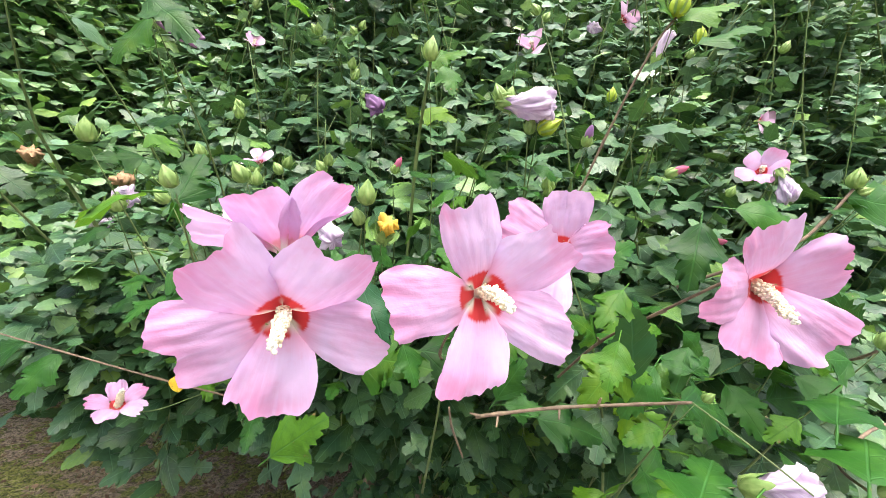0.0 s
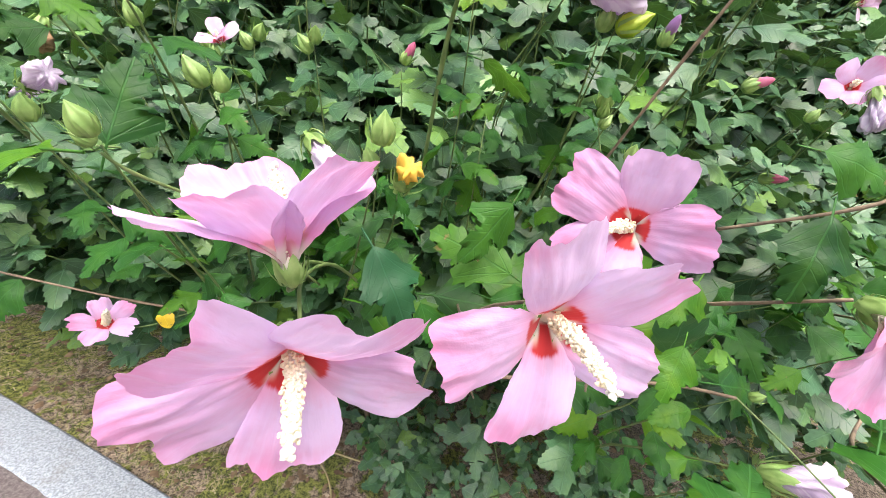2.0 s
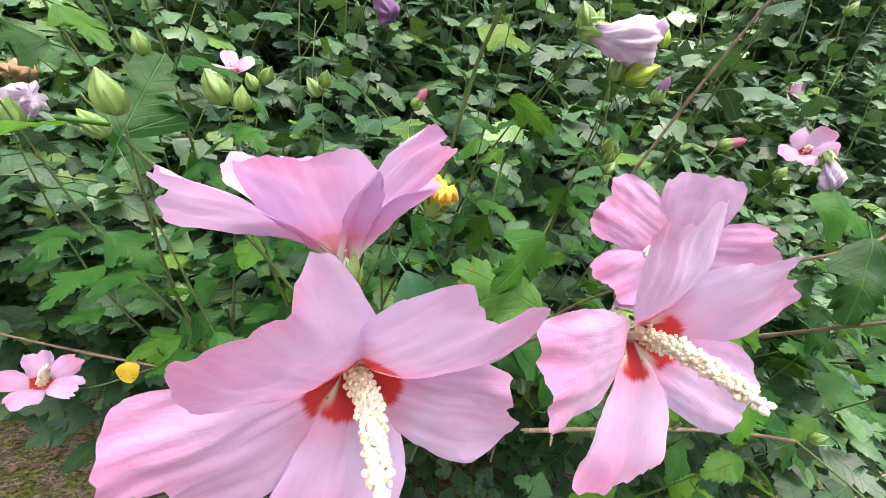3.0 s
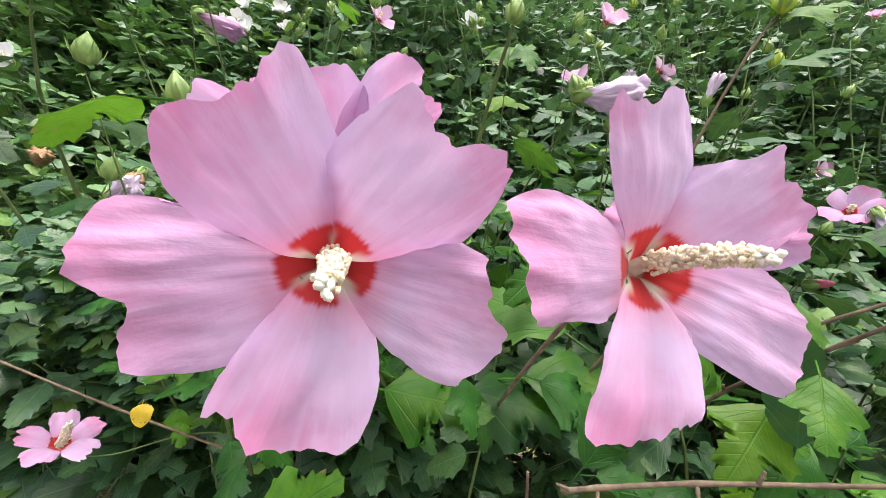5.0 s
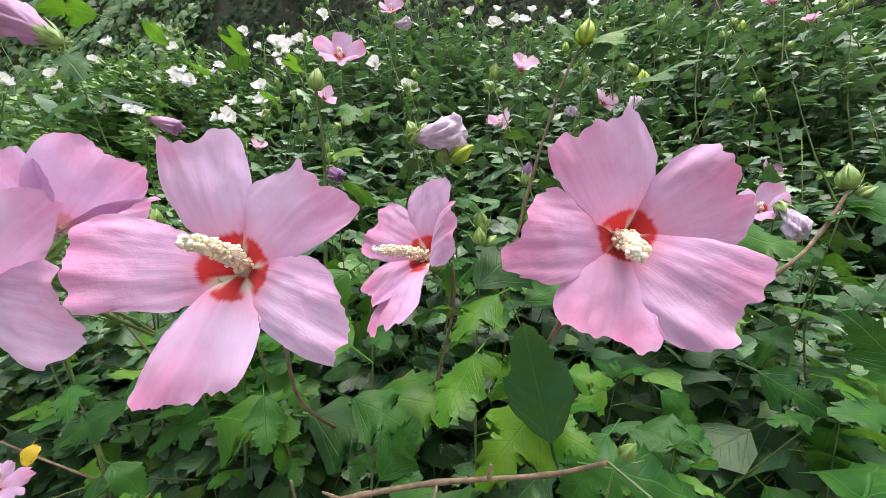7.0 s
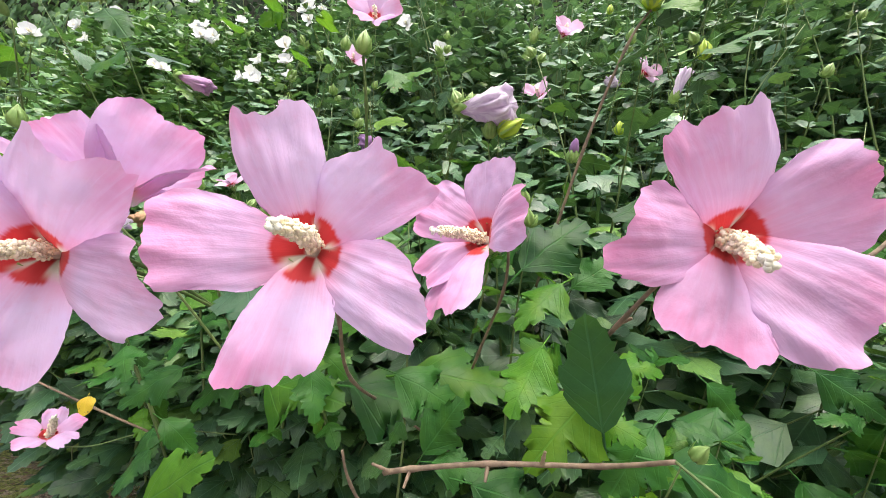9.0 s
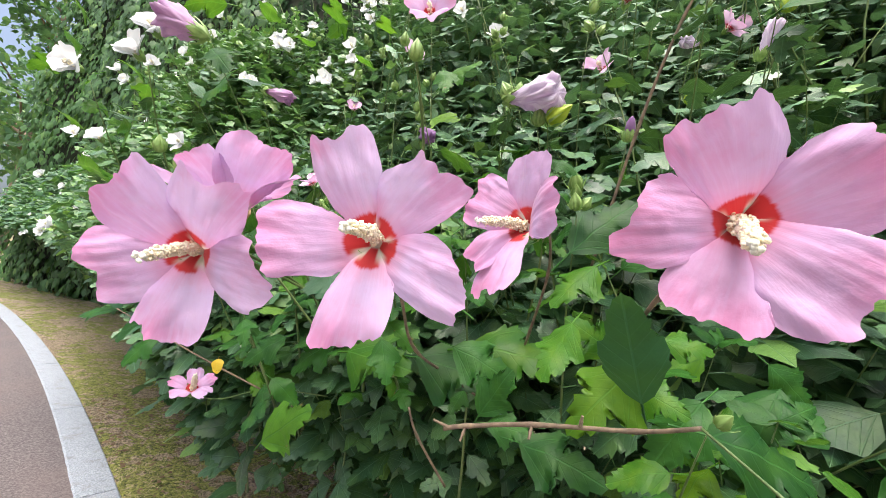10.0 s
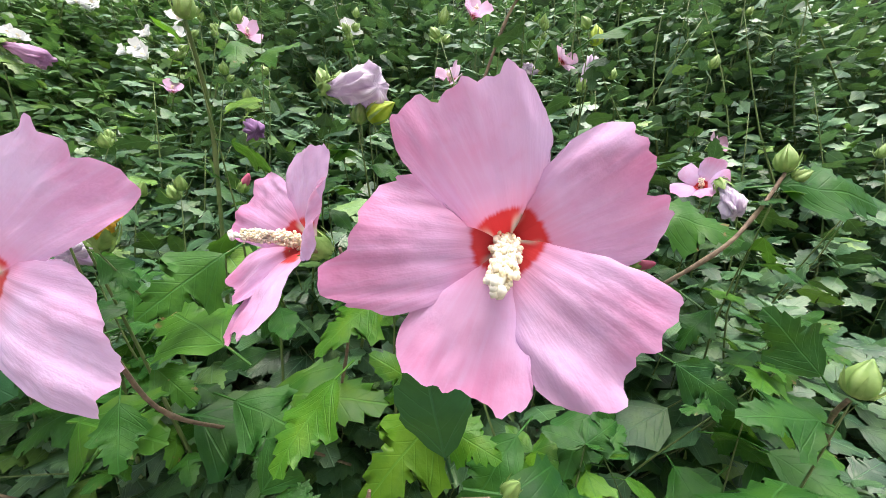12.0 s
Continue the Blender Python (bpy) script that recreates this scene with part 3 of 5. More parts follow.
def calyx_mesh(size=1.0, material=None, n=30, rows_=7):
    """A green cup of five pointed sepals, opening along z."""
    verts, faces = [], []
    for j in range(rows_ + 1):
        v = j / rows_
        for k in range(n):
            w = 2 * math.pi * k / n
            tooth = 0.5 + 0.5 * math.cos(5 * w)
            z = -0.010 + (0.013 + 0.011 * tooth) * v
            r = 0.0022 + 0.0068 * math.sin(min(1, v * 1.3) * math.pi / 2) + 0.002 * v * v * tooth
            verts.append(Vector((r * math.cos(w), r * math.sin(w), z)) * size)
    for j in range(rows_):
        for k in range(n):
            q = (k + 1) % n
            faces.append((j * n + k, j * n + q, (j + 1) * n + q, (j + 1) * n + k))
    faces.append(tuple(range(n - 1, -1, -1)))
    return mesh_of("calyx", verts, faces, material or CALYX)


def bract_mesh(size=1.0):
    """Eight thin bracts under a calyx, as one ring."""
    pieces = []
    for k in range(8):
        w = 2 * math.pi * k / 8
        d, s = Vector((math.cos(w), math.sin(w), 0)), Vector((-math.sin(w), math.cos(w), 0))
        bent = 0.0015 * math.sin(k * 2.3 + size * 9)
        pts = [Vector((0, 0, -0.0095)) + d * 0.002, Vector((0, 0, -0.007)) + d * 0.0085, Vector((0, 0, 0.001)) + d * (0.0125 + bent), Vector((0, 0, 0.009 + bent)) + d * (0.0145 + 2 * bent)]
        wide = (.0010, .0015, .0012, .0002)
        pieces.append(([(p + s * h) * size for p, h in zip(pts, wide)] + [(p - s * h) * size for p, h in zip(pts, wide)], [(0, 1, 5, 4), (1, 2, 6, 5), (2, 3, 7, 6)]))
    return mesh_of("epicalyx", *joined(pieces), CALYX)


def flower(pos, axis, petals, stamen, label, material=PETAL, full=True, group="", spin=0.0, ruffle=1.0, seed=1, cup=.8):
    """A hibiscus flower: five petals, a stamen column and a calyx. petals: bearing, rise and outline of each."""
    thing = tagged(new("hibiscus_flower"), label, "flower", group)
    thing.matrix_basis = towards(pos, axis, spin)
    for k, (phi, elev, outline, *turn) in enumerate(petals):
        part("petal", petal_mesh(phi, elev, outline, material, *((96, 26) if full else (16, 6)), ruffle, *turn, seed=seed + k), thing)
    column, anthers, stigma = stamens(stamen, seed, full)
    pillar = part("stamen_column", mesh_of("stamen_column", *column, STIGMA), thing)
    part("anther_brush", mesh_of("anther_brush", *anthers, POLLEN), pillar, "cream-yellow pollen-laden anthers")
    if full:
        part("stigma", mesh_of("stigma", *stigma, STIGMA), pillar)
        part("epicalyx", bract_mesh(cup * .94), thing)
    part("calyx", calyx_mesh(cup, None, *((30, 7) if full else (15, 3))), thing, "pale green calyx")
    return thing


# petals: bearing, rise, outline in millimetres
BIG_A = [(127, 36, [(20, 36), (16, 53), (10, 56), (0, 53), (-9, 57), (-18, 55), (-15, 26)]),
         (59, 35, [(19, 31), (17, 51), (13, 57), (1, 55), (-12, 61), (-20, 55), (-22, 33)]),
         (354, 28, [(11, 27), (17, 36), (14, 48), (1, 53), (-8, 59), (-24, 50), (-19, 27)]),
         (260, 29, [(23, 28), (22, 51), (8, 53), (-3, 54), (-11, 48), (-16, 47), (-13, 31)]),
         (192, 26, [(23, 27), (21, 50), (6, 50), (0, 57), (-8, 59), (-19, 49), (-14, 28)])]
BIG_B = [(109, 26, [(16, 37), (14, 60), (7, 59), (-1, 57), (-6, 61), (-15, 58), (-15, 32)]),
         (45, 28, [(20, 32), (13, 49), (12, 58), (2, 55), (-8, 60), (-18, 57), (-16, 32)]),
         (341, 26, [(15, 30), (15, 41), (11, 48), (2, 58), (-9, 61), (-20, 55), (-16, 23)]),
         (264, 27, [(17, 23), (19, 44), (12, 52), (0, 58), (-11, 60), (-19, 58), (-13, 26)]),
         (185, 27, [(17, 23), (17, 40), (17, 56), (1, 58), (-14, 61), (-21, 51), (-17, 30)])]
BIG_C = [(118, 39, [(17, 36), (16, 49), (8, 50), (1, 48), (-9, 48), (-17, 47), (-21, 26)]),
         (36, 29, [(13, 29), (13, 41), (10, 46), (0, 47), (-9, 42), (-15, 44), (-23, 28)]),
         (322, 43, [(10, 31), (12, 41), (10, 48), (4, 50), (-9, 48), (-18, 50), (-25, 33)]),
         (251, 34, [(13, 34), (15, 46), (8, 49), (-1, 47), (-6, 48), (-15, 47), (-19, 34)]),
         (184, 33, [(17, 35), (16, 45), (11, 54), (2, 52), (-11, 46), (-18, 35), (-14, 25)])]


def plain_petals(seed, elev=28, size=1.0, bearings=None, lengths=None, rises=None, width=1.0, twists=None):
    r = random.Random(seed)
    out = []
    for k in range(5):
        L = (lengths[k] if lengths else 56 * size * r.uniform(.92, 1.05))
        w = L / 56 * width
        o = [(15 * w, L * .52), (18 * w, L * .82), (11 * w, L * r.uniform(.94, 1.02)), (0, L * r.uniform(.95, 1.0)), (-9 * w, L * r.uniform(.97, 1.04)), (-18 * w, L * r.uniform(.86, .95)), (-17 * w, L * .54)]
        out.append((bearings[k] if bearings else 90 + 72 * k + r.uniform(-7, 7), rises[k] if rises else elev + r.uniform(-6, 6), o, *(twists[k:k + 1] if twists else ())))
    return out


GROUP = "open pink flowers at the front"
flower((-.0828, .1927, .9604), (.312, -.92, -.237), BIG_A, (0, 0, .043), "large wide-open pink hibiscus flower with red eye and cream stamen", group=GROUP, seed=3)
flower((.0204, .2132, .9728), (.208, -.97, -.128), BIG_B, (.001, .004, .048), "pink hibiscus flower with gaps between its five frilled petals", group=GROUP, seed=11)
flower((.1790, .2149, .9884), (.041, -.987, -.154), BIG_C, (-.007, -.011, .037), "broad pink hibiscus flower, funnel-shaped, with a dark red eye", PETAL_ROSE, group=GROUP, seed=21)
flower((.0935, .2835, .9992), (-.605, -.781, .156), plain_petals(31, bearings=(151, 81, 5, 265, 222), lengths=(56, 51, 50, 57, 48), rises=(28, 28, 34, 27, 30), width=1.1),
       (-.013, -.005, .034), "pink hibiscus flower turned sideways behind the others", PETAL_ROSE, group=GROUP, seed=31)
flower((-.0883, .2094, .9812), (-.20, .13, .96), plain_petals(41, bearings=(-40, 26, 104, 178, 264), lengths=(60, 48, 56, 54, 58), rises=(31, 49, 49, 48, 54), width=1.24, twists=(.27, .05, 0, .1, -.15)),
       (-.008, -.010, .042), "pink hibiscus flower facing away and up, its calyx showing", PETAL_PLAIN, group=GROUP, seed=41, cup=.64)
flower((-.374, .430, .787), (.42, -.34, .84), plain_petals(51, 30, .60), (0, 0, .030), "smaller pink hibiscus flower low on the shrub", PETAL, group=GROUP, seed=51)


# ---- buds and faded flowers ----
def bud(pos, axis, size=1.0, label="plump green hibiscus bud with ridged sepals", material=CALYX, tip=None, group="unopened buds", thick=1.0):
    """A closed bud: ridged sepals, a ring of bracts and, where it shows, the tip of the furled petals."""
    thing = tagged(new("flower_bud"), label, "bud", group)
    thing.matrix_basis = towards(pos, axis, pos[0] * 40)
    prof = [(-.010, .0025), (-.008, .006 * thick), (-.004, .0083 * thick), (.002, .009 * thick), (.008, .0072 * thick), (.013, .0042 * thick), (.017, .0016), (.019, .0003)]
    v, f, _ = lathe([(z * size, r * size) for z, r in prof], 40, 0.17, 5, 0.35)
    part("calyx", mesh_of("calyx", v, f, material), thing)
    part("epicalyx", bract_mesh(size), thing)
    if tip:
        prof = [(.004, .006), (.012, .0072), (.020, .0060), (.026, .0035), (.029, .0008)]
        v, f, uv = lathe([(z * size, r * size) for z, r in prof], 20, 0.12, 5, 2.2)
        part("furled_petals", mesh_of("furled_petals", v, f, tip, uv), thing)
    return thing


def faded(pos, axis, length=.045, width=.010, material=PETAL_WILT, label="furled lavender hibiscus flower, fading", seed=1):
    """A flower that has rolled up again: pleated petals in a loose, flaring twist."""
    thing = tagged(new("faded_flower"), label, "flower", "faded flowers")
    thing.matrix_basis = towards(pos, axis, seed)
    r = random.Random(seed)
    prof = [(0, .36), (.15, .5), (.35, .74), (.6, .95), (.8, 1.08), (.92, 1.1), (1.0, .85), (.96, .35)]
    v, f, uv = lathe([(z * length, q * width) for z, q in prof], 84, 0.30, 7, 1.3)
    for k, p in enumerate(v):
        h = p.z / length
        w = math.atan2(p.y, p.x)
        q = 1 + 0.10 * math.sin(11 * w + 5 * h + seed) * h + 0.3 * noise.noise(p * 90 + Vector((seed, 0, 0)))
        p.x, p.y = p.x * q, p.y * q
        p.z += .006 * noise.noise(p * 120) * h
        p.x += .12 * length * h * h * math.sin(seed * 2.0)
    part("furled_petals", mesh_of("furled_petals", v, f, material, uv), thing)
    part("calyx", calyx_mesh(.85), thing, "pale green calyx")
    part("epicalyx", bract_mesh(.9), thing)
    return thing


held = []


def hold(pos, axis, drop=0.25):
    """Remembers a place that a stem has to reach."""
    held.append((Vector(pos) - Vector(axis).normalized() * 0.009, Vector(axis).normalized(), drop))


for pos, axis, size, kind in (
    ((-.021, .300, 1.160), (.1, -.25, .95), .92, "green"), ((.096, .368, 1.128), (.75, -.3, .35), 1.05, "yellow"), ((.080, .372, 1.128), (.1, -.2, .9), .9, "green"), ((.048, .37, 1.158), (-.4, -.1, .9), 1.0, "green"),
    ((.058, .375, 1.160), (.2, -.3, .9), .8, "green"), ((.303, .496, 1.122), (.8, -.3, .35), .9, "red"), ((.345, .476, 1.029), (.75, -.5, .1), .8, "red"),
    ((-.065, .292, 1.036), (.1, -.3, .9), 1.0, "green"), ((-.072, .30, 1.018), (-.2, -.4, .8), .75, "green"), ((-.192, .336, 1.055), (-.45, -.3, .8), 1.0, "green"),
    ((-.180, .34, 1.052), (.1, -.3, .9), .75, "green"), ((-.173, .225, 1.029), (-.2, -.4, .85), .7, "green"), ((-.256, .254, 1.063), (.1, -.3, .9), .8, "green"), ((-.196, .25, 1.02), (-.6, -.2, .6), .6, "green"),
    ((.358, .292, .944), (.25, -.3, .85), .95, "green"), ((.26, .207, .873), (.5, -.5, .4), .7, "green"), ((.381, .491, 1.099), (.3, -.4, .8), .8, "green"),
    ((.118, .355, 1.039), (-.1, -.5, .75), .75, "green"), ((-.069, .467, 1.098), (.4, -.3, .8), .7, "red"), ((.317, .473, 1.296), (-.1, -.3, .9), .95, "yellow"),
    ((.216, .354, 1.249), (.2, -.2, .95), 1.1, "yellow"), ((.257, .589, 1.265), (.0, -.3, .9), .95, "yellow"), ((.544, .601, 1.368), (.3, -.4, .8), 1.0, "green"),
    ((-.228, .62, 1.462), (.1, -.3, .95), 1.35, "green"), ((.305, .47, 1.312), (-.5, -.2, .8), .8, "green"), ((.187, .252, .905), (.4, -.5, .6), .46, "green"),
    ((.403, .36, 1.090), (.1, -.2, .95), 1.0, "green"), ((.412, .362, 1.080), (.75, -.3, .3), .7, "green"), 
    ((.165, .44, 1.14), (.1, -.4, .8), .8, "dark"), ((.4, .62, 1.36), (.2, -.3, .9), .9, "green"), ((.658, .746, 1.668), (.1, -.3, .9), .9, "yellow"),
    ((-.05, .7, 1.55), (.1, -.3, .9), .9, "green"), ((.3, .8, 1.7), (.1, -.3, .9), .9, "yellow"), ((-.31, .45, 1.10), (-.2, -.3, .9), 1.0, "green"),
    ((-.30, .33, 1.02), (.2, -.3, .9), .9, "green"), ((.7, .55, 1.2), (.2, -.3, .9), .9, "green"), ((.6, .5, 1.12), (-.2, -.3, .9), .9, "green"),
):
    if kind == "yellow":
        bud(pos, axis, size * .85, "yellowish green ripening hibiscus bud", BUD_YELLOW)
    elif kind == "red":
        bud(pos, axis, size * .85, "slim bud with a magenta petal tip", CALYX, PETAL_RED)
    elif kind == "dark":
        bud(pos, axis, size * .85, "small dark maroon bud", CALYX, PETAL_DARK)
    else:
        bud(pos, axis, size * .74)
    hold(pos, axis)

for k, (pos, axis, length, width, mat, label) in enumerate((
    ((.052, .372, 1.152), (.85, -.35, -.22), .050, .0125, PETAL_WILT, "furled pale lavender flower on a leafy stem"),
    ((-.134, .556, 1.229), (.5, -.4, -.5), .040, .010, PETAL_DARK, "withered dark purple flower"),
    ((-.385, .462, 1.268), (.9, .1, -.28), .052, .0085, PETAL_MAUVE, "furled purple flower bud on a thin stem"),
    ((.468, .512, 1.135), (.15, -.35, -.9), .042, .010, PETAL_WILT, "drooping furled white-lavender flower"),
    ((.212, .24, .853), (.75, -.5, .3), .032, .0095, PETAL_WILT, "crumpled lavender flower close to the ground"),
    ((-.435, .47, 1.030), (.85, -.3, .30), .044, .010, PETAL_WILT, "furled lavender flower among leaves"),
    ((-.65, .66, 1.0), (.8, -.3, .3), .05, .010, PETAL_WILT, "slim furled lavender flower"),
    ((-.125, .36, 1.02), (.5, -.4, -.5), .035, .009, PETAL_WILT, "small faded grey-lavender flower among leaves"),
    ((.366, .663, 1.37), (.25, -.2, .9), .055, .008, PETAL_WILT, "furled lavender flower pointing up"),
    ((.884, .782, 1.765), (.8, -.3, .5), .060, .008, PETAL_WILT, "furled lavender flower pointing sideways"),
    ((-.252, .265, 1.191), (-.85, -.25, .35), .050, .013, PETAL_MAUVE, "large furled purple-pink flower above the bush"),
    ((-.125, .75, 1.76), (.7, -.3, -.45), .055, .010, PETAL_WILT, "furled pale purple flower"),
    ((.335, .84, 1.535), (-.7, -.5, -.25), .050, .009, PETAL_WILT, "half-closed pale pink flower"),
)):
    faded(pos, axis, length, width, mat, label, k + 1)
    hold(pos, axis)
faded((-.052, .312, 1.006), (.3, -.6, .7), .016, .0066, PETAL_DRY, "shrivelled yellow flower beside a bud", 33)
hold((-.052, .312, 1.006), (.3, -.2, .7), .15)
faded((-.77, .67, 1.11), (.3, -.4, .5), .035, .012, DRY, "withered brown seed head", 36)
hold((-.77, .67, 1.11), (.3, -.2, .5), .15)
faded((-.512, .581, 1.097), (.1, -.4, -.8), .03, .011, DRY, "withered brown seed head", 35)
hold((-.512, .581, 1.097), (.1, -.2, -.4), .15)

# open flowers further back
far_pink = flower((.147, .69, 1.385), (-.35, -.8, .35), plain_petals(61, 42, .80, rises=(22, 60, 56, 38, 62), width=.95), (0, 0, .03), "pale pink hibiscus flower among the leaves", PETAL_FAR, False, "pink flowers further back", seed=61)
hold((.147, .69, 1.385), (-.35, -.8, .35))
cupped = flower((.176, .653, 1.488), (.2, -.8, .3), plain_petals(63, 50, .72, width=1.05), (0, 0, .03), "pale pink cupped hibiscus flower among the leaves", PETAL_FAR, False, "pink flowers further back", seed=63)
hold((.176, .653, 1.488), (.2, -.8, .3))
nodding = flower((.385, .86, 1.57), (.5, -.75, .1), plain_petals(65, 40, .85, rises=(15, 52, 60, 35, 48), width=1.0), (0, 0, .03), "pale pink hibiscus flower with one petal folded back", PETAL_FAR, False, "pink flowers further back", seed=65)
hold((.385, .86, 1.57), (.5, -.75, .1))
rosy = flower((-.121, .512, 1.398), (.25, -.92, .1), plain_petals(67, 40, .88, width=1.05), (0, 0, .032), "rosy pink hibiscus flower high on a slender stem", PETAL, False, "pink flowers further back", seed=67)
hold((-.121, .512, 1.398), (.25, -.92, .1), .45)
for pos, axis, spin, size in (((-.233, .662, 1.459), (.5, -.8, .1), .4, .8), ((-.154, .789, 1.842), (.15, -.9, .2), 1.5, .95), ((.597, .807, 1.841), (-.2, -.8, .3), 1.1, .75), ((.728, .749, 1.716), (-.1, -.6, .7), .2, .9),
                              ((.468, .546, 1.141), (-.5, -.8, .3), .7, .8), ((-.224, .430, 1.085), (.0, -.6, .6), 1.7, .45), ((.011, 1.381, 2.085), (.1, -.9, .2), .8, .9),
                              ((-.406, .723, 1.382), (.5, -.7, .5), 2.2, .7), ((.84, .80, 1.72), (-.1, -.5, .8), 1.4, .6), ((.62, .74, 1.30), (.4, -.8, .1), 2.8, .7)):
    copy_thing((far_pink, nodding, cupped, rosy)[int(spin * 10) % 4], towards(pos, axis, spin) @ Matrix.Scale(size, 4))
    hold(pos, axis, .4 if pos[2] > 1.35 else .25)

white = flower((-.42, .729, 1.684), (.2, -.85, .2), plain_petals(71, 46, .68, rises=(34, 58, 62, 40, 52), width=1.25), (0, 0, .026), "white hibiscus flower on a shrub behind", PETAL_WHITE, False, "white flowers further back", seed=71)
hold((-.42, .729, 1.684), (.2, -.85, .2))
r = random.Random(5)
spots = [(-1.07, 0.72, 1.64),
         (-0.91, 0.92, 1.82),
         (-0.84, 0.78, 1.55),
         (-1.14, 0.63, 1.49),
         (-0.95, 0.52, 1.24),
         (-0.5, 0.86, 1.81),
         (-0.95, 0.48, 1.02),
         (-1.14, 0.55, 1.28),
         (-0.62, 0.85, 1.58),
         (-1.12, 0.67, 1.57),
         (-0.85, 0.99, 1.91),
                  (-0.79, 0.6, 1.26),
                  (-2.19, 0.9, 1.33),
                  (-0.48, 0.84, 1.75),
         (-0.46, 0.87, 1.86),
         (-0.86, 1.06, 2.15),
         (-0.89, 0.9, 1.77),
         (0.46, 1.09, 2.17),
         (0.12, 0.97, 1.98),
         (0.23, 1.12, 2.16),
         (-0.62, 0.86, 1.63),
         (-0.52, 0.84, 1.61),
         (-0.425, 0.25, 1.165),
         (-0.352, 0.268, 1.182),
         (-0.345, 0.275, 1.215),
         (-0.89, 0.8, 1.58),
         (-0.51, 0.85, 1.79),
         (-0.92, 0.91, 1.81),
         (-0.86, 0.98, 1.87),
         (-0.59, 0.84, 1.55),
         (-0.14, 0.7, 1.58),
         (-0.53, 0.84, 1.66),
         (-0.07, 0.72, 1.52)]


# ---- the shrubs ----
RISE = [0.25, .6, .8, .9, 1.0, 1.1, 1.2, 1.3, 1.45, 1.7, 1.9, 2.1, 2.3, 2.6, 2.9]
BACK = [1.05, .8, .46, .37, .40, .50, .58, .64, .74, .82, .93, 1.03, 1.18, 1.42, 1.8]


def front(x, z):
    """How far back the face of the shrubs lies at a place along the path and a height above the ground."""
    left = min(1.0, max(0.0, (-.65 - x) / .5)) * min(1.0, max(0.0, (z - slope(x) - .82) / .4))
    left *= min(1.0, max(0.0, (x + 3.4) / 1.4))
    left += 1.5 * min(1.0, max(0.0, -1.1 - x)) * max(0.0, .75 - (z - slope(x)))
    left -= .35 * math.exp(-((x + .55) / .22) ** 2 - ((z - 1.04) / .12) ** 2)
    left -= .42 * math.exp(-((x - .66) / .24) ** 2 - ((z - 1.02) / .12) ** 2)
    far = kerb_line(min(x, -.55)) - kerb_line(-.55) + .15 * min(1.0, max(0.0, (-.4 - x) / .8))
    return float(np.interp(z - slope(x), RISE, BACK)) - .38 * left + far + 0.05 * math.sin(x * 5.1 + z * 3) + 0.03 * math.sin(x * 13 - z * 7)


for _ in range(34):
    x_ = r.uniform(-5.0, -1.7)
    z_ = slope(x_) + r.uniform(.8, 1.95)
    spots.append((x_, front(x_, z_) - .02, z_))
for x_, z_ in ((.129, 2.40), (.40, 2.30), (.276, 2.42), (-.62, 2.14), (-.97, 2.0), (-.87, 1.86), (-.76, 2.33), (.33, 2.27), (.47, 2.25), (.03, 2.35), (-.30, 2.2), (-.42, 2.05), (.2, 2.2)):
    spots.append((x_, front(x_, z_ - .07) - .03, z_ - .07))
for _ in range(13):
    x_, z_ = r.uniform(-1.35, -.45), r.uniform(1.5, 2.15)
    spots.append((x_, front(x_, z_) - r.uniform(.0, .05), z_))
for x_, y_, z_ in spots:
    ax = (r.uniform(-.4, .5), -.8, r.uniform(-.1, .6))
    copy_thing(white, towards((x_, y_, z_), ax, r.uniform(0, 6)) @ Matrix.Scale(.72 if y_ < .3 else r.uniform(.62, .92), 4))
    if y_ < 1.3:
        hold((x_, y_, z_), ax)

FLOWERS_AT = [Vector(p) for p in ((-.075, .175, .95), (.03, .19, .965), (.18, .20, .985), (.08, .27, 1.0), (-.09, .22, 1.02))]


def clear(p, size):
    """Whether a leaf may grow here: not in the open space before the shrub, nor through a large flower."""
    if p.y < .26 or (p.z > .93 and p.y < .33 and -.2 < p.x < .3) or (p.y < .30 and p.z > .9):
        return False
    low = .8 - (p.z - slope(p.x))
    if p.x < 0 and low > -.08 and p.y < .21 + .12 * low - (.4 + .62 * low) * p.x:
        return False
    return all((p - f).length > .055 + size * .4 for f in FLOWERS_AT)


stem_lines, leaf_rows = [], []


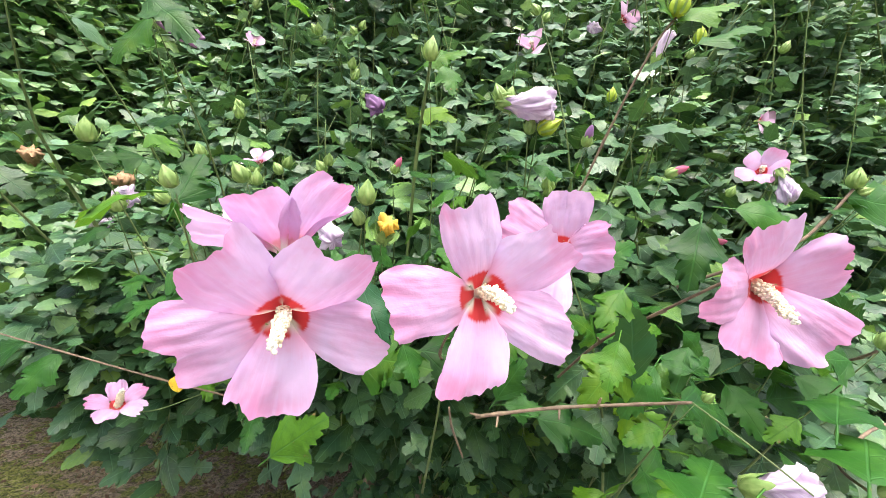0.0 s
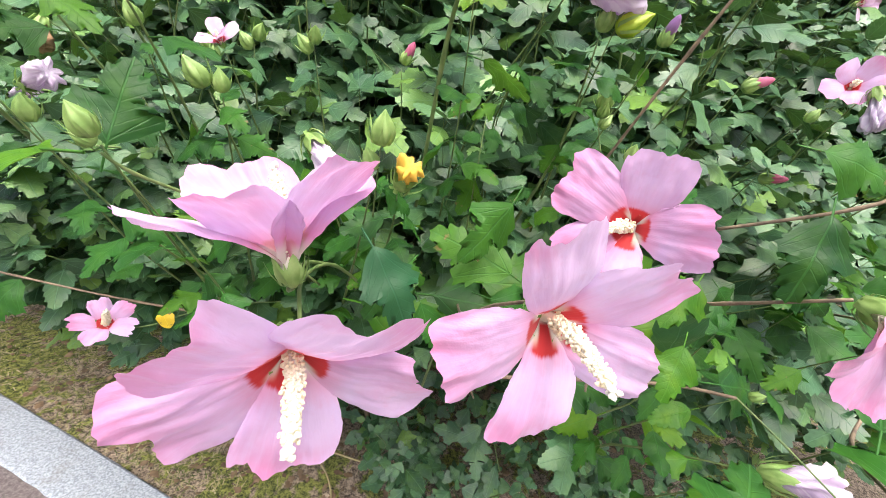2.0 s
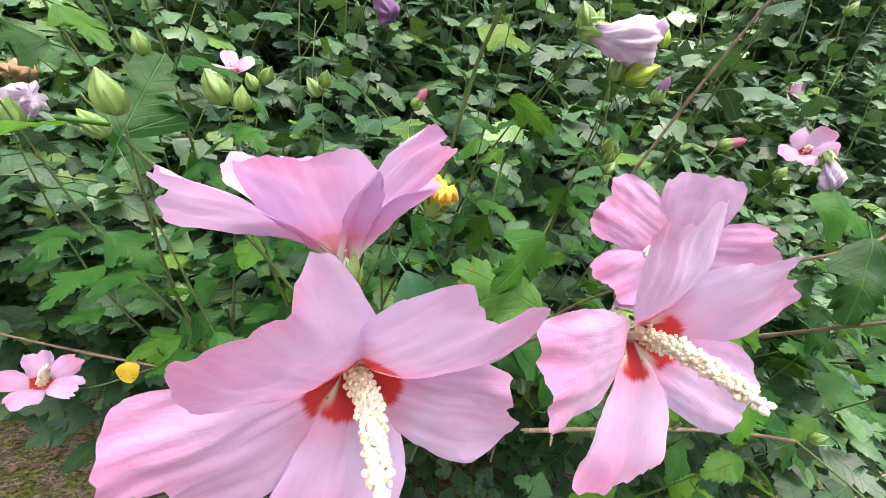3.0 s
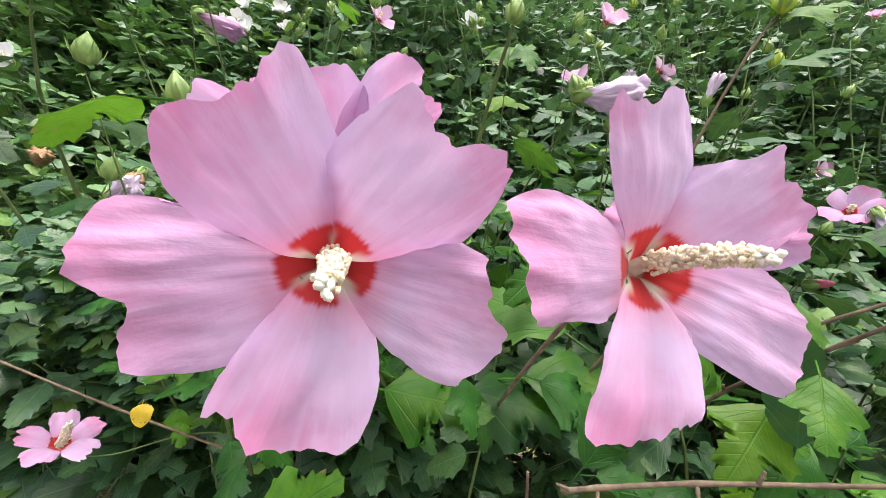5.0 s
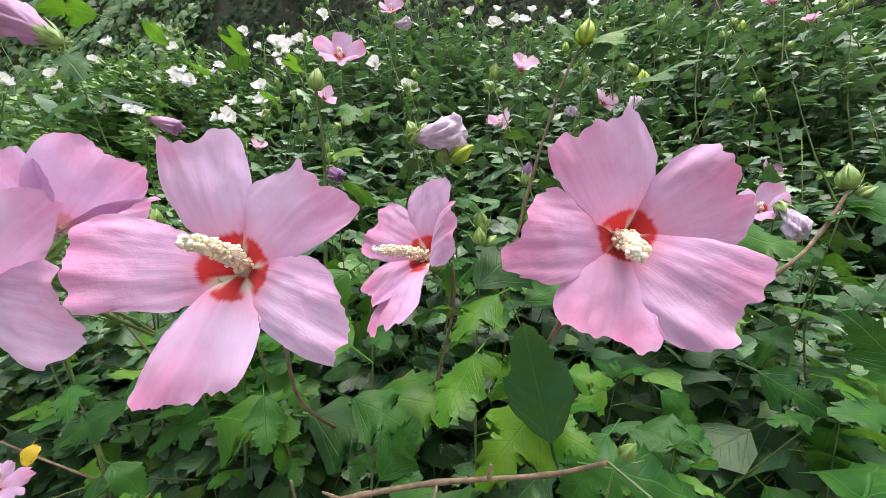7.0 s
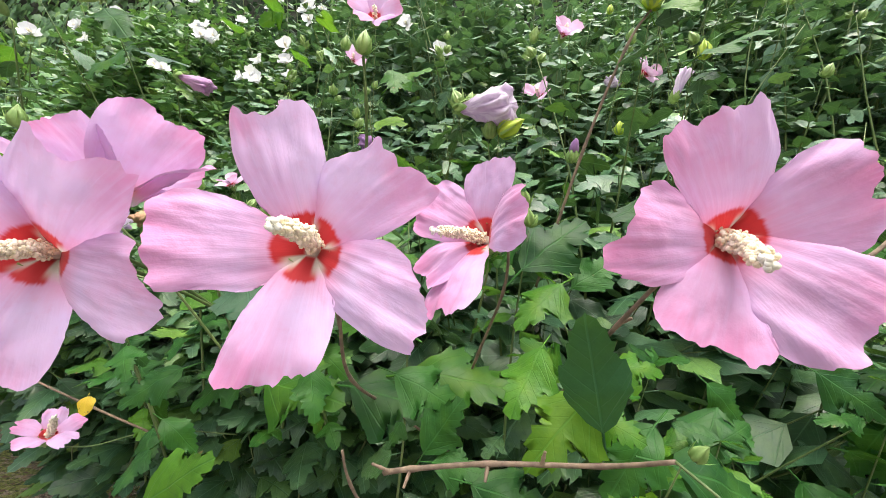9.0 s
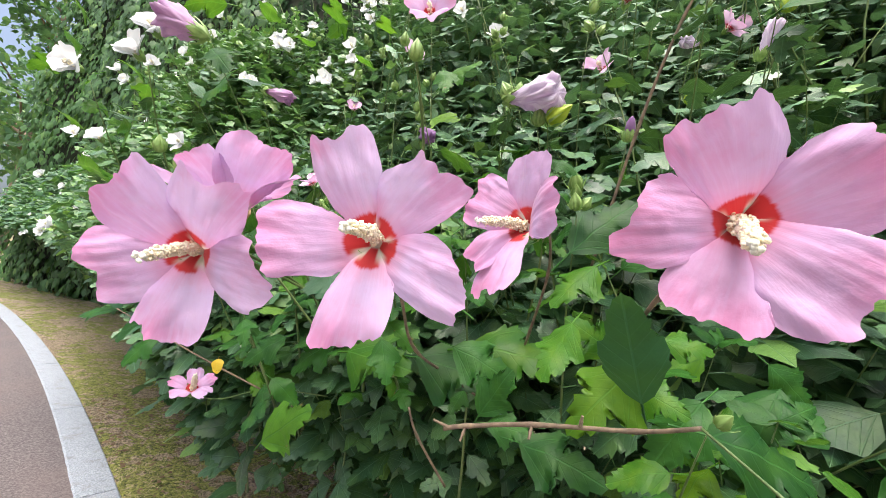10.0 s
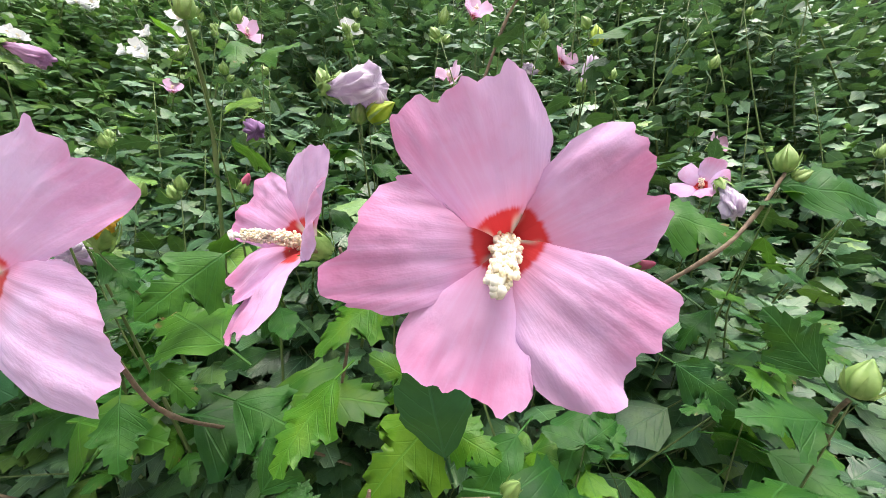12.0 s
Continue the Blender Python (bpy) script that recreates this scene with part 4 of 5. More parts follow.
def shoot(base, tip, count, size, r, bare=0.1, bend=.05, forced=False):
    """A stem from base to tip, with leaves in a spiral."""
    base, tip = Vector(base), Vector(tip)
    if not clear(tip, 0) and tip.y > .3 and not forced:
        return
    mid = base.lerp(tip, .5) + Vector((r.uniform(-1, 1), r.uniform(-.6, 1), r.uniform(-.3, .6))) * bend
    line = rounded([base, mid, tip], 3)
    stem_lines.append((line, .0009 + .0009 * r.random()))
    w = r.random() * 6
    for k in range(count):
        t = bare + (1 - bare) * (k + .5) / count
        i = min(int(t * (len(line) - 1)), len(line) - 2)
        p = line[i].lerp(line[i + 1], t * (len(line) - 1) - i)
        w += 2.4
        s = size * r.uniform(.7, 1.15) * (1 - .45 * max(0, t - .75) / .25)
        way = Vector((math.cos(w), math.sin(w) * .75 - .38, r.uniform(-.70, .18))).normalized()
        q = p + way * s * .26
        if not clear(q + way * s * .5, s):
            continue
        face = Vector((r.gauss(0, .32), -.72 + r.gauss(0, .30), .80))
        if r.random() < .25:
            face = Vector((r.gauss(0, .4), .1 + r.gauss(0, .3), .9))
        leaf_rows.append((tuple(q), tuple(way), tuple(face), s))
    for k in range(0 if forced else 3):
        w += 2.1
        way = Vector((math.cos(w), math.sin(w) - .3, r.uniform(.2, .9))).normalized()
        if clear(tip + way * size * .3, size * .5):
            leaf_rows.append((tuple(tip), tuple(way), (r.gauss(0, .3), -.6, .6), size * r.uniform(.35, .6)))


def shoots(n, x0, x1, z0, z1, size, seed, deep=.12, count=15):
    r = random.Random(seed)
    for _ in range(n):
        x_, z_ = r.uniform(x0, x1), slope((x0 + x1) / 2) + r.uniform(z0, z1)
        d = r.expovariate(1 / deep)
        y_ = front(x_, z_) + .02 + d
        tip = Vector((x_, y_, z_))
        base = tip + Vector((r.gauss(0, .07), r.uniform(.10, .28), -r.uniform(.12, .30)))
        shoot(base, tip, count, size, r)


def tall(n, x0, x1, z0, z1, size, seed, knobs=True):
    """Long slender shoots that stand out from the rest, with small leaves."""
    r = random.Random(seed)
    for _ in range(n):
        x_, z_ = r.uniform(x0, x1), slope((x0 + x1) / 2) + r.uniform(z0, z1)
        tip = Vector((x_, front(x_, z_) - r.uniform(.02, .07), z_))
        base = tip + Vector((r.gauss(0, .10), r.uniform(.06, .16), -r.uniform(.35, .5)))
        shoot(base, tip, 9, size, r, .25, .03, True)
        stem_lines[-1] = (stem_lines[-1][0], .0019 if z_ < 1.5 else .0026)
        if knobs and r.random() < .6:
            for a in range(r.randint(2, 3)):
                w = r.uniform(0, 6.3)
                bud(tuple(tip + Vector((math.cos(w) * .008, math.sin(w) * .008, a * .009))), (math.cos(w) * .6, math.sin(w) * .6 - .2, .8), r.uniform(.55, .8), "small green bud in a cluster on a tall stem")


def crown_mesh(name, forms, material):
    rows_ = list(leaf_rows)
    leaf_rows.clear()
    hidden = np.array([p.y > front(p.x, p.z) + (.16 if p.z < 1.35 else .05) for p in (Vector(row[0]) for row in rows_)])
    return leaf_cloud(name, rows_, forms, material, hidden)


def stems_mesh(name, material, sides=4):
    out = joined([tube(line, [rad * (1.35 - 1.05 * i / (len(line) - 1)) for i in range(len(line))], sides) for line, rad in stem_lines])
    stem_lines.clear()
    return mesh_of(name, *out, material)


# the shrub at the front
shrub = tagged(new("hibiscus_shrub"), "dense green hibiscus shrub with toothed lobed leaves and pink flowers", "shrub", "hibiscus shrubs along the path")
shoots(170, -.12, .95, .45, .80, .066, 10, .20, 9)
shoots(200, -.45, .95, .68, 1.02, .065, 11, .20, 10)
shoots(310, -.6, .95, .95, 1.35, .074, 12, .21, 9)
shoots(80, -.8, -.25, .70, 1.0, .066, 19, .10, 10)
shoots(70, -.6, -.15, .80, 1.08, .060, 20, .08, 10)
r = random.Random(23)
for _ in range(26):
    tip = Vector((r.uniform(-.52, -.24), r.uniform(.44, .56), r.uniform(.86, .98)))
    shoot(tip + Vector((.08, .14, -.05)), tip, 8, .056, r)
r = random.Random(17)
for _ in range(110):
    x_, z_ = r.uniform(-.3, 1.1), r.uniform(.12, .5)
    tip = Vector((x_, .68 + .9 * max(0, -x_ - .02) + r.expovariate(4), slope(x_) + z_))
    shoot(tip + Vector((r.gauss(0, .04), .05, -.14)), tip, 6, .065, r)
tall(16, -.55, .9, 1.05, 1.4, .055, 13)
r = random.Random(3)
for pos, axis, drop in held:
    if -.6 < pos.x < .95 and pos.z < 1.4:
        low = pos + Vector((r.gauss(0, .03), .12 + .06 * r.random(), -drop * .8))
        shoot(low, pos, 8, .045, r, .05, .02, True)
near = [row for row in leaf_rows if row[0][1] < .47 and -.36 < row[0][0] < .46 and .70 < row[0][2] < 1.12]
near.sort(key=lambda row: row[0][1])
near = near[:255]
chosen = {id(row) for row in near}
leaf_rows[:] = [row for row in leaf_rows if id(row) not in chosen]
part("crown", crown_mesh("crown", FORMS, LEAF), shrub)["kind"] = "stuff"
part("branchwork", stems_mesh("branchwork", STEM_GREEN), shrub)["kind"] = "stuff"
for seed in range(9):
    r = random.Random(seed)
    foot = (r.uniform(-.4, .7), r.uniform(1.0, 1.35), slope(0) - .02)
    top = (foot[0] + r.uniform(-.25, .25), foot[1] - r.uniform(.2, .45), r.uniform(.75, 1.15))
    line = rounded([foot, (Vector(foot) + Vector(top)) / 2 + Vector((r.uniform(-.05, .05), .08, 0)), top], 6)
    part("trunk", mesh_of("trunk", *tube(line, [.011 - .006 * i / (len(line) - 1) for i in range(len(line))], 8), BARK), shrub)


# twigs seen close by
def twig(points, thick, thin, material=BARK):
    line = rounded(points, 6)
    n = len(line) - 1
    rad = [(thick + (thin - thick) * i / n) * (.5 if material == BARK else .43) * (1.3 if i % 6 == 0 and 0 < i < n else 1) for i in range(n + 1)]
    part("twig", mesh_of("twig", *tube(line, rad, 8), material), shrub)


twig([(.036, .314, .855), (.054, .307, .862), (.10, .293, .876), (.156, .281, .887), (.180, .256, .900)], .0036, .0022)
twig([(.180, .256, .900), (.20, .235, .885), (.225, .215, .865)], .0016, .0012, STEM_GREEN)
twig([(.05, .56, .80), (.012, .42, .868), (.002, .324, .905), (.012, .265, .946), (.0204, .2225, .9728)], .0030, .0020)
twig([(.14, .42, .86), (.150, .34, .92), (.163, .275, .958), (.178, .225, .989)], .003, .0019, BARK)
twig([(-.085, .40, .88), (-.10, .33, .933), (-.100, .26, .955), (-.0825, .2025, .9612)], .0034, .0022, STEM_GREEN)
twig([(-.10, .33, .933), (-.105, .28, .955), (-.095, .225, .966), (-.0875, .2095, .974)], .0030, .0020, STEM_GREEN)
twig([(.06, .44, .86), (.085, .38, .93), (.102, .318, .975), (.1035, .287, .9998)], .0026, .0017)
twig([(-.045, .44, .96), (-.034, .37, 1.09), (-.027, .335, 1.13), (-.021, .303, 1.153)], .0042, .0030, STEM_GREEN)
twig([(.135, .46, 1.0), (.169, .40, 1.129), (.197, .365, 1.211), (.216, .356, 1.242)], .0030, .0022)
twig([(.29, .45, .97), (.35, .377, 1.019), (.379, .366, 1.049), (.402, .361, 1.082)], .0038, .0026)
twig([(-.20, .50, .80), (-.28, .47, .80), (-.34, .45, .78), (-.372, .435, .781)], .002, .0014, STEM_GREEN)
twig([(.55, .42, .80), (.42, .34, .86), (.30, .27, .86), (.26, .217, .868)], .0035, .0018, BARK)
twig([(.53, .50, .86), (.44, .40, .90), (.37, .32, .925), (.355, .296, .936)], .0032, .0020, BARK)
twig([(-.12, .36, .90), (-.15, .28, .98), (-.168, .24, 1.008), (-.172, .229, 1.018)], .0024, .0016, STEM_GREEN)
twig([(-.22, .46, .79), (-.32, .41, .835), (-.40, .385, .866), (-.475, .372, .89)], .0026, .0015, BARK)

for a, b in (((.054, .307, .862), (.052, .302, .853)), ((.10, .293, .876), (.099, .289, .868)), ((.128, .287, .882), (.129, .284, .889)), ((.040, .312, .857), (.030, .305, .862)),
             ((.163, .275, .958), (.168, .271, .961)), ((.150, .34, .92), (.146, .335, .925))):
    twig([a, (Vector(a) + Vector(b)) / 2, b], .0024, .0016)
twig([(.03, .35, .80), (.016, .312, .846), (.012, .30, .868)], .0020, .0017)

# leaves near enough to be told apart, one object each
NEAR_MESH = [mesh_of("leaf", v, f, LEAF_ONE, uv) for v, f, uv in FINE_FORMS]
YOUNG_MESH = [mesh_of("leaf", v, f, LEAF_YOUNG, uv) for v, f, uv in FINE_FORMS]


def leaf(mesh, place, way, face, size):
    y = Vector(way).normalized()
    x_ = y.cross(Vector(face)).normalized()
    m = Matrix((x_, y, x_.cross(y))).transposed().to_4x4()
    return part("leaf", mesh, shrub, at=Matrix.Translation(place) @ m @ Matrix.Scale(size, 4))


HERO = [
    ((0.162, 0.302, 0.899), (-0.23, -0.40, 0.89), (-0.01, -0.91, -0.42), 0.070, "dark", 6),
    ((0.159, 0.313, 0.918), (-0.66, -0.29, -0.69), (-0.17, -0.84, 0.52), 0.061, "young", 1),
    ((0.205, 0.345, 0.899), (-0.63, -0.30, -0.71), (-0.26, -0.78, 0.56), 0.057, "mid", 0),
    ((0.148, 0.341, 0.922), (-0.56, -0.63, 0.54), (0.76, -0.65, 0.01), 0.042, "young", 4),
    ((0.181, 0.347, 0.936), (1.00, -0.04, -0.08), (0.00, -0.89, 0.46), 0.033, "young", 1),
    ((0.056, 0.334, 0.863), (0.48, -0.16, 0.86), (-0.31, -0.95, -0.01), 0.045, "mid", 2),
    ((0.063, 0.331, 0.860), (0.98, -0.20, 0.08), (-0.20, -0.74, 0.64), 0.036, "mid", 0),
    ((0.090, 0.318, 0.856), (0.95, -0.30, -0.03), (-0.20, -0.71, 0.68), 0.056, "mid", 4),
    ((0.188, 0.278, 0.893), (0.95, 0.21, -0.21), (0.30, -0.75, 0.59), 0.061, "mid", 0),
    ((0.027, 0.343, 0.911), (0.96, -0.05, -0.28), (0.12, -0.83, 0.55), 0.058, "mid", 4),
    ((0.115, 0.359, 0.998), (0.68, 0.03, 0.73), (-0.16, -0.97, 0.19), 0.073, "mid", 0),
    ((0.156, 0.372, 0.989), (0.74, -0.15, 0.65), (-0.35, -0.92, 0.19), 0.049, "mid", 3),
    ((-0.190, 0.254, 1.017), (0.14, 0.34, 0.93), (0.49, -0.84, 0.24), 0.047, "mid", 1),
    ((0.398, 0.362, 1.073), (0.97, -0.23, -0.07), (-0.20, -0.94, 0.26), 0.072, "mid", 3),
    ((0.368, 0.321, 0.944), (-0.64, -0.18, 0.75), (-0.10, -0.94, -0.31), 0.046, "mid", 2),
    ((0.367, 0.325, 0.920), (-0.95, -0.27, 0.14), (0.29, -0.68, 0.67), 0.051, "mid", 1),
    ((0.024, 0.315, 0.999), (-0.54, -0.43, -0.72), (0.43, -0.88, 0.21), 0.055, "mid", 1),
    ((0.026, 0.386, 0.906), (0.98, -0.17, 0.11), (-0.21, -0.79, 0.58), 0.090, "young", 0),
    ((-0.019, 0.376, 0.892), (1.00, -0.04, -0.06), (0.01, -0.74, 0.67), 0.090, "mid", 1),
    ((0.262, 0.238, 0.898), (0.70, 0.64, 0.32), (-0.24, -0.21, 0.95), 0.060, "mid", 0),
    ((0.245, 0.205, 0.880), (0.72, 0.65, 0.24), (-0.17, -0.17, 0.97), 0.068, "mid", 1),
    ((0.133, 0.183, 0.870), (0.68, 0.68, 0.27), (-0.06, -0.31, 0.95), 0.060, "mid", 1),
    ((0.155, 0.176, 0.883), (-0.80, -0.36, -0.48), (-0.28, -0.47, 0.83), 0.045, "mid", 1),
    ((0.033, 0.316, 0.946), (-0.89, 0.21, 0.41), (0.08, -0.81, 0.58), 0.070, "mid", 0),
    ((0.174, 0.248, 1.025), (-0.40, -0.45, -0.80), (-0.36, -0.73, 0.58), 0.047, "mid", 3),
    ((0.132, 0.265, 0.975), (-0.65, -0.45, -0.61), (-0.16, -0.70, 0.70), 0.037, "young", 1),
    ((0.121, 0.245, 0.942), (-0.41, -0.51, -0.76), (-0.25, -0.74, 0.63), 0.035, "young", 2),
    ((-0.093, 0.281, 0.905), (-0.65, -0.54, -0.54), (0.18, -0.79, 0.58), 0.037, "mid", 0),
    ((-0.081, 0.353, 0.890), (0.93, -0.37, 0.06), (-0.33, -0.73, 0.60), 0.079, "young", 1),
    ((0.158, 0.336, 0.905), (0.85, -0.45, -0.27), (-0.28, -0.83, 0.48), 0.039, "young", 0),
    ((0.314, 0.364, 0.944), (0.80, -0.21, -0.56), (-0.13, -0.98, 0.18), 0.045, "mid", 1),
    ((-0.146, 0.331, 0.800), (0.75, -0.14, 0.64), (-0.33, -0.93, 0.17), 0.064, "mid", 2),
    ((-0.031, 0.325, 0.910), (0.43, -0.29, -0.85), (0.43, -0.76, 0.48), 0.038, "mid", 2),
    ((0.255, 0.381, 0.927), (0.72, 0.02, -0.70), (0.10, -0.99, 0.06), 0.039, "mid", 0),
    ((0.262, 0.383, 0.911), (-0.51, -0.50, -0.70), (-0.22, -0.71, 0.67), 0.052, "mid", 1),
    ((-0.065, 0.282, 0.969), (0.56, -0.45, -0.69), (0.23, -0.72, 0.66), 0.055, "dark", 3),
    ((-0.044, 0.311, 0.947), (-0.54, -0.62, -0.57), (0.04, -0.70, 0.71), 0.047, "mid", 0),
    ((-0.180, 0.214, 1.020), (-0.97, 0.05, -0.20), (-0.15, -0.35, 0.92), 0.050, "mid", 4),
    ((-0.270, 0.315, 1.185), (-0.25, -0.40, -0.85), (0.25, 0.35, 0.90), 0.055, "young", 2),
    ((-0.217, 0.430, 1.345), (0.05, -0.40, -0.90), (0.25, 0.35, 0.90), 0.045, "young", 4),
    ((-0.010, 0.340, 1.170), (0.30, -0.50, -0.80), (0.10, -0.85, 0.50), 0.035, "mid", 0),
    ((0.214, 0.356, 1.236), (-0.55, -0.30, 0.55), (0.30, -0.80, 0.40), 0.040, "young", 2),
    ((0.216, 0.356, 1.236), (0.80, -0.30, 0.35), (0.00, -0.75, 0.60), 0.055, "mid", 0),
    ((0.300, 0.450, 1.273), (0.80, -0.30, 0.30), (-0.10, -0.70, 0.70), 0.070, "mid", 1),
    ((-0.036, 0.400, 1.200), (0.75, -0.30, 0.30), (-0.20, -0.80, 0.40), 0.050, "young", 0),
    ((-0.033, 0.375, 1.140), (0.60, -0.40, -0.20), (0.10, -0.80, 0.50), 0.045, "young", 2),
    ((0.318, 0.400, 1.062), (0.80, -0.30, -0.20), (-0.10, -0.85, 0.40), 0.075, "mid", 0),
    ((-0.475, 0.372, 0.888), (-0.85, -0.3, -0.1), (0.1, -0.5, 0.85), 0.055, "mid", 2),
    ((-0.470, 0.374, 0.892), (-0.5, -0.1, 0.6), (0.5, -0.7, 0.5), 0.045, "dark", 0),
    ((-0.430, 0.380, 0.874), (-0.75, -0.4, -0.3), (0.1, -0.6, 0.8), 0.050, "mid", 3),
    ((-0.400, 0.386, 0.862), (-0.3, -0.6, -0.6), (0.2, -0.8, 0.5), 0.050, "mid", 0),
    ((-0.225, 0.260, 1.165), (0.75, -0.35, -0.40), (0.20, -0.85, 0.50), 0.050, "mid", 3),
    ((-0.474, 0.251, 1.260), (0.73, 0.16, -0.47), (-0.25, 0.39, 0.90), 0.040, "young", 1),
    ((-0.482, 0.254, 1.225), (0.49, 0.08, -0.35), (-0.17, 0.11, 0.90), 0.035, "young", 5),
    ((-0.559, 0.280, 1.219), (-0.55, -0.26, -0.26), (0.13, 0.45, 0.90), 0.040, "young", 1),
    ((-0.486, 0.290, 1.195), (0.07, -0.24, -0.34), (-0.28, 0.11, 0.90), 0.045, "young", 3),
    ((-0.415, 0.284, 1.195), (0.69, 0.13, -0.25), (0.23, 0.16, 0.90), 0.045, "young", 1),
    ((-0.272, 0.295, 1.259), (-0.42, -0.58, -0.30), (-0.22, 0.28, 0.90), 0.045, "young", 4),
    ((-0.202, 0.400, 1.309), (0.28, -0.45, 0.04), (0.18, 0.36, 0.90), 0.050, "young", 1),
    ((-0.293, 0.367, 1.302), (0.46, -0.32, 0.09), (0.28, 0.16, 0.90), 0.045, "young", 3),
    ((-0.502, 0.310, 1.166), (0.34, -0.23, -0.18), (-0.01, 0.42, 0.90), 0.045, "young", 4),
    ((-0.471, 0.324, 1.152), (0.02, 0.04, -0.10), (-0.03, 0.42, 0.90), 0.045, "young", 4),
    ((-0.632, 0.314, 1.174), (0.11, 0.14, -0.07), (-0.01, 0.18, 0.90), 0.045, "young", 2),
    ((-0.417, 0.275, 1.053), (0.50, 0.07, 0.03), (0.07, 0.37, 0.90), 0.070, "young", 3),
    ((-0.444, 0.327, 1.198), (-0.30, 0.17, -0.08), (0.00, 0.28, 0.90), 0.040, "young", 1),
    ((-0.277, 0.426, 1.309), (0.19, -0.27, -0.06), (-0.01, 0.23, 0.90), 0.045, "young", 5),
    ((-0.162, 0.465, 1.339), (0.20, -0.54, -0.01), (0.14, 0.42, 0.90), 0.045, "young", 1),
    ((-0.229, 0.496, 1.324), (0.80, -0.52, -0.16), (-0.27, 0.31, 0.90), 0.045, "young", 4),
]
DARK_MESH = [mesh_of("leaf", v, f, LEAF_DARK, uv) for v, f, uv in FINE_FORMS]
TONE = {"dark": DARK_MESH, "mid": NEAR_MESH, "young": YOUNG_MESH}
for place, way, face, size, tone, form in HERO:
    leaf(TONE[tone][form], place, way, face, size)
SICK_FORM = leaf_form([(.16, .02), (.34, .12), (.44, .30), (.45, .50), (.37, .70), (.24, .86), (.10, .96)], .2, .25, .1, 0, .2, 5, True)
sick = mesh_of("leaf", *SICK_FORM[:2], LEAF_SICK, SICK_FORM[2])
leaf(sick, (-.26, .365, .855), (.3, -.3, -.8), (.2, -.9, .3), .016)
r = random.Random(8)
for row in near:
    p = row[0]
    young = .02 < p[0] < .24 and p[2] < .95 and r.random() < .45
    leaf(r.choice(YOUNG_MESH if young else NEAR_MESH), *row[:3], row[3] * .88)


# shrubs to both sides and behind
def side_shrub(label, areas, forms, material, size, slender=()):
    s = tagged(new("hibiscus_shrub"), label, "shrub", "hibiscus shrubs along the path")
    for n, x0, x1, z0, z1, seed in areas:
        shoots(n, x0, x1, z0, z1, size, seed, .16, 13)
    for n, x0, x1, z0, z1, seed in slender:
        tall(n, x0, x1, z0, z1, size * .75, seed)
    part("crown", crown_mesh("crown", forms, material), s)["kind"] = "stuff"
    part("branchwork", stems_mesh("branchwork", STEM_GREEN, 3), s)["kind"] = "stuff"


r = random.Random(4)
for pos, axis, drop in held:
    if pos.z >= 1.4 or not -.6 < pos.x < .95:
        shoot(pos + Vector((r.gauss(0, .04), .3, -.25)), pos, 10, .05, r, .0, .02, True)
# added inner leaves that stop light from behind, so the gaps stay dark
for _ in range(2400):
    x_, z_ = r.uniform(-1.6, 1.9), r.uniform(.7, 2.0)
    leaf_rows.append(((x_, front(x_, z_) + r.uniform(.45, .85), z_), (r.gauss(0, 1), r.gauss(0, 1), -.4), (r.gauss(0, .5), -.6, .8), r.uniform(.08, .12)))
for _ in range(2600):
    x_ = r.uniform(-2.4, 2.1)
    z_ = slope(x_) + r.uniform(1.35, 1.9)
    leaf_rows.append(((x_, front(x_, z_) + r.uniform(.25, .8), z_), (r.gauss(0, 1), r.gauss(0, 1), -.3), (r.gauss(0, .5), r.gauss(0, .5), .9), r.uniform(.06, .09)))
for _ in range(5200):
    x_ = r.uniform(-3.4, 2.1)
    f = r.random()
    y_ = kerb_line(min(x_, -.55)) - kerb_line(-.55) + 1.2 + f * .95
    z_ = slope(x_) + (r.uniform(1.7, 2.1) + (.35 if x_ > .5 else 0) if r.random() < .4 else r.uniform(.9, 2.0))
    leaf_rows.append(((x_, y_ + (.15 if z_ < 1.7 else 0), z_), (r.gauss(0, 1), r.gauss(0, 1), -.3), (r.gauss(0, .5), r.gauss(0, .5), .9), r.uniform(.08, .13)))
side_shrub("tall green hibiscus shrub rising behind, with slender stems", [(520, -.7, 1.0, 1.3, 1.9, 21), (380, -.9, 1.1, 1.85, 2.3, 22)], FORMS, LEAF_SKYLIT, .058, [(64, -.7, 1.0, 1.4, 2.4, 51)])
side_shrub("tall green hibiscus shrub, higher than its neighbours", [(270, .35, 1.7, 2.2, 2.85, 23), (330, .9, 2.0, .8, 1.5, 24), (310, .9, 2.1, 1.4, 2.3, 25)], ROUGH_FORMS, LEAF_SKYLIT, .060, [(24, .4, 1.6, 1.6, 2.6, 53)])
side_shrub("green hibiscus shrub with scattered white flowers", [(260, -1.5, -.5, .5, 1.3, 26), (480, -1.8, -.5, 1.2, 1.9, 27), (240, -2.0, -.45, 1.7, 2.08, 37)], FORMS, LEAF_LIGHT, .056, [(40, -1.8, -.4, 1.5, 2.25, 52)])
side_shrub("green hibiscus shrub beside the path with white flowers", [(600, -3.6, -1.5, .3, 1.6, 28), (340, -3.8, -1.5, 1.5, 2.1, 38)], ROUGH_FORMS, LEAF_LIGHT, .066)
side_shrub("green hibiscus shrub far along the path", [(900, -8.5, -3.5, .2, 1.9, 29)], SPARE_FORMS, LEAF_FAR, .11)

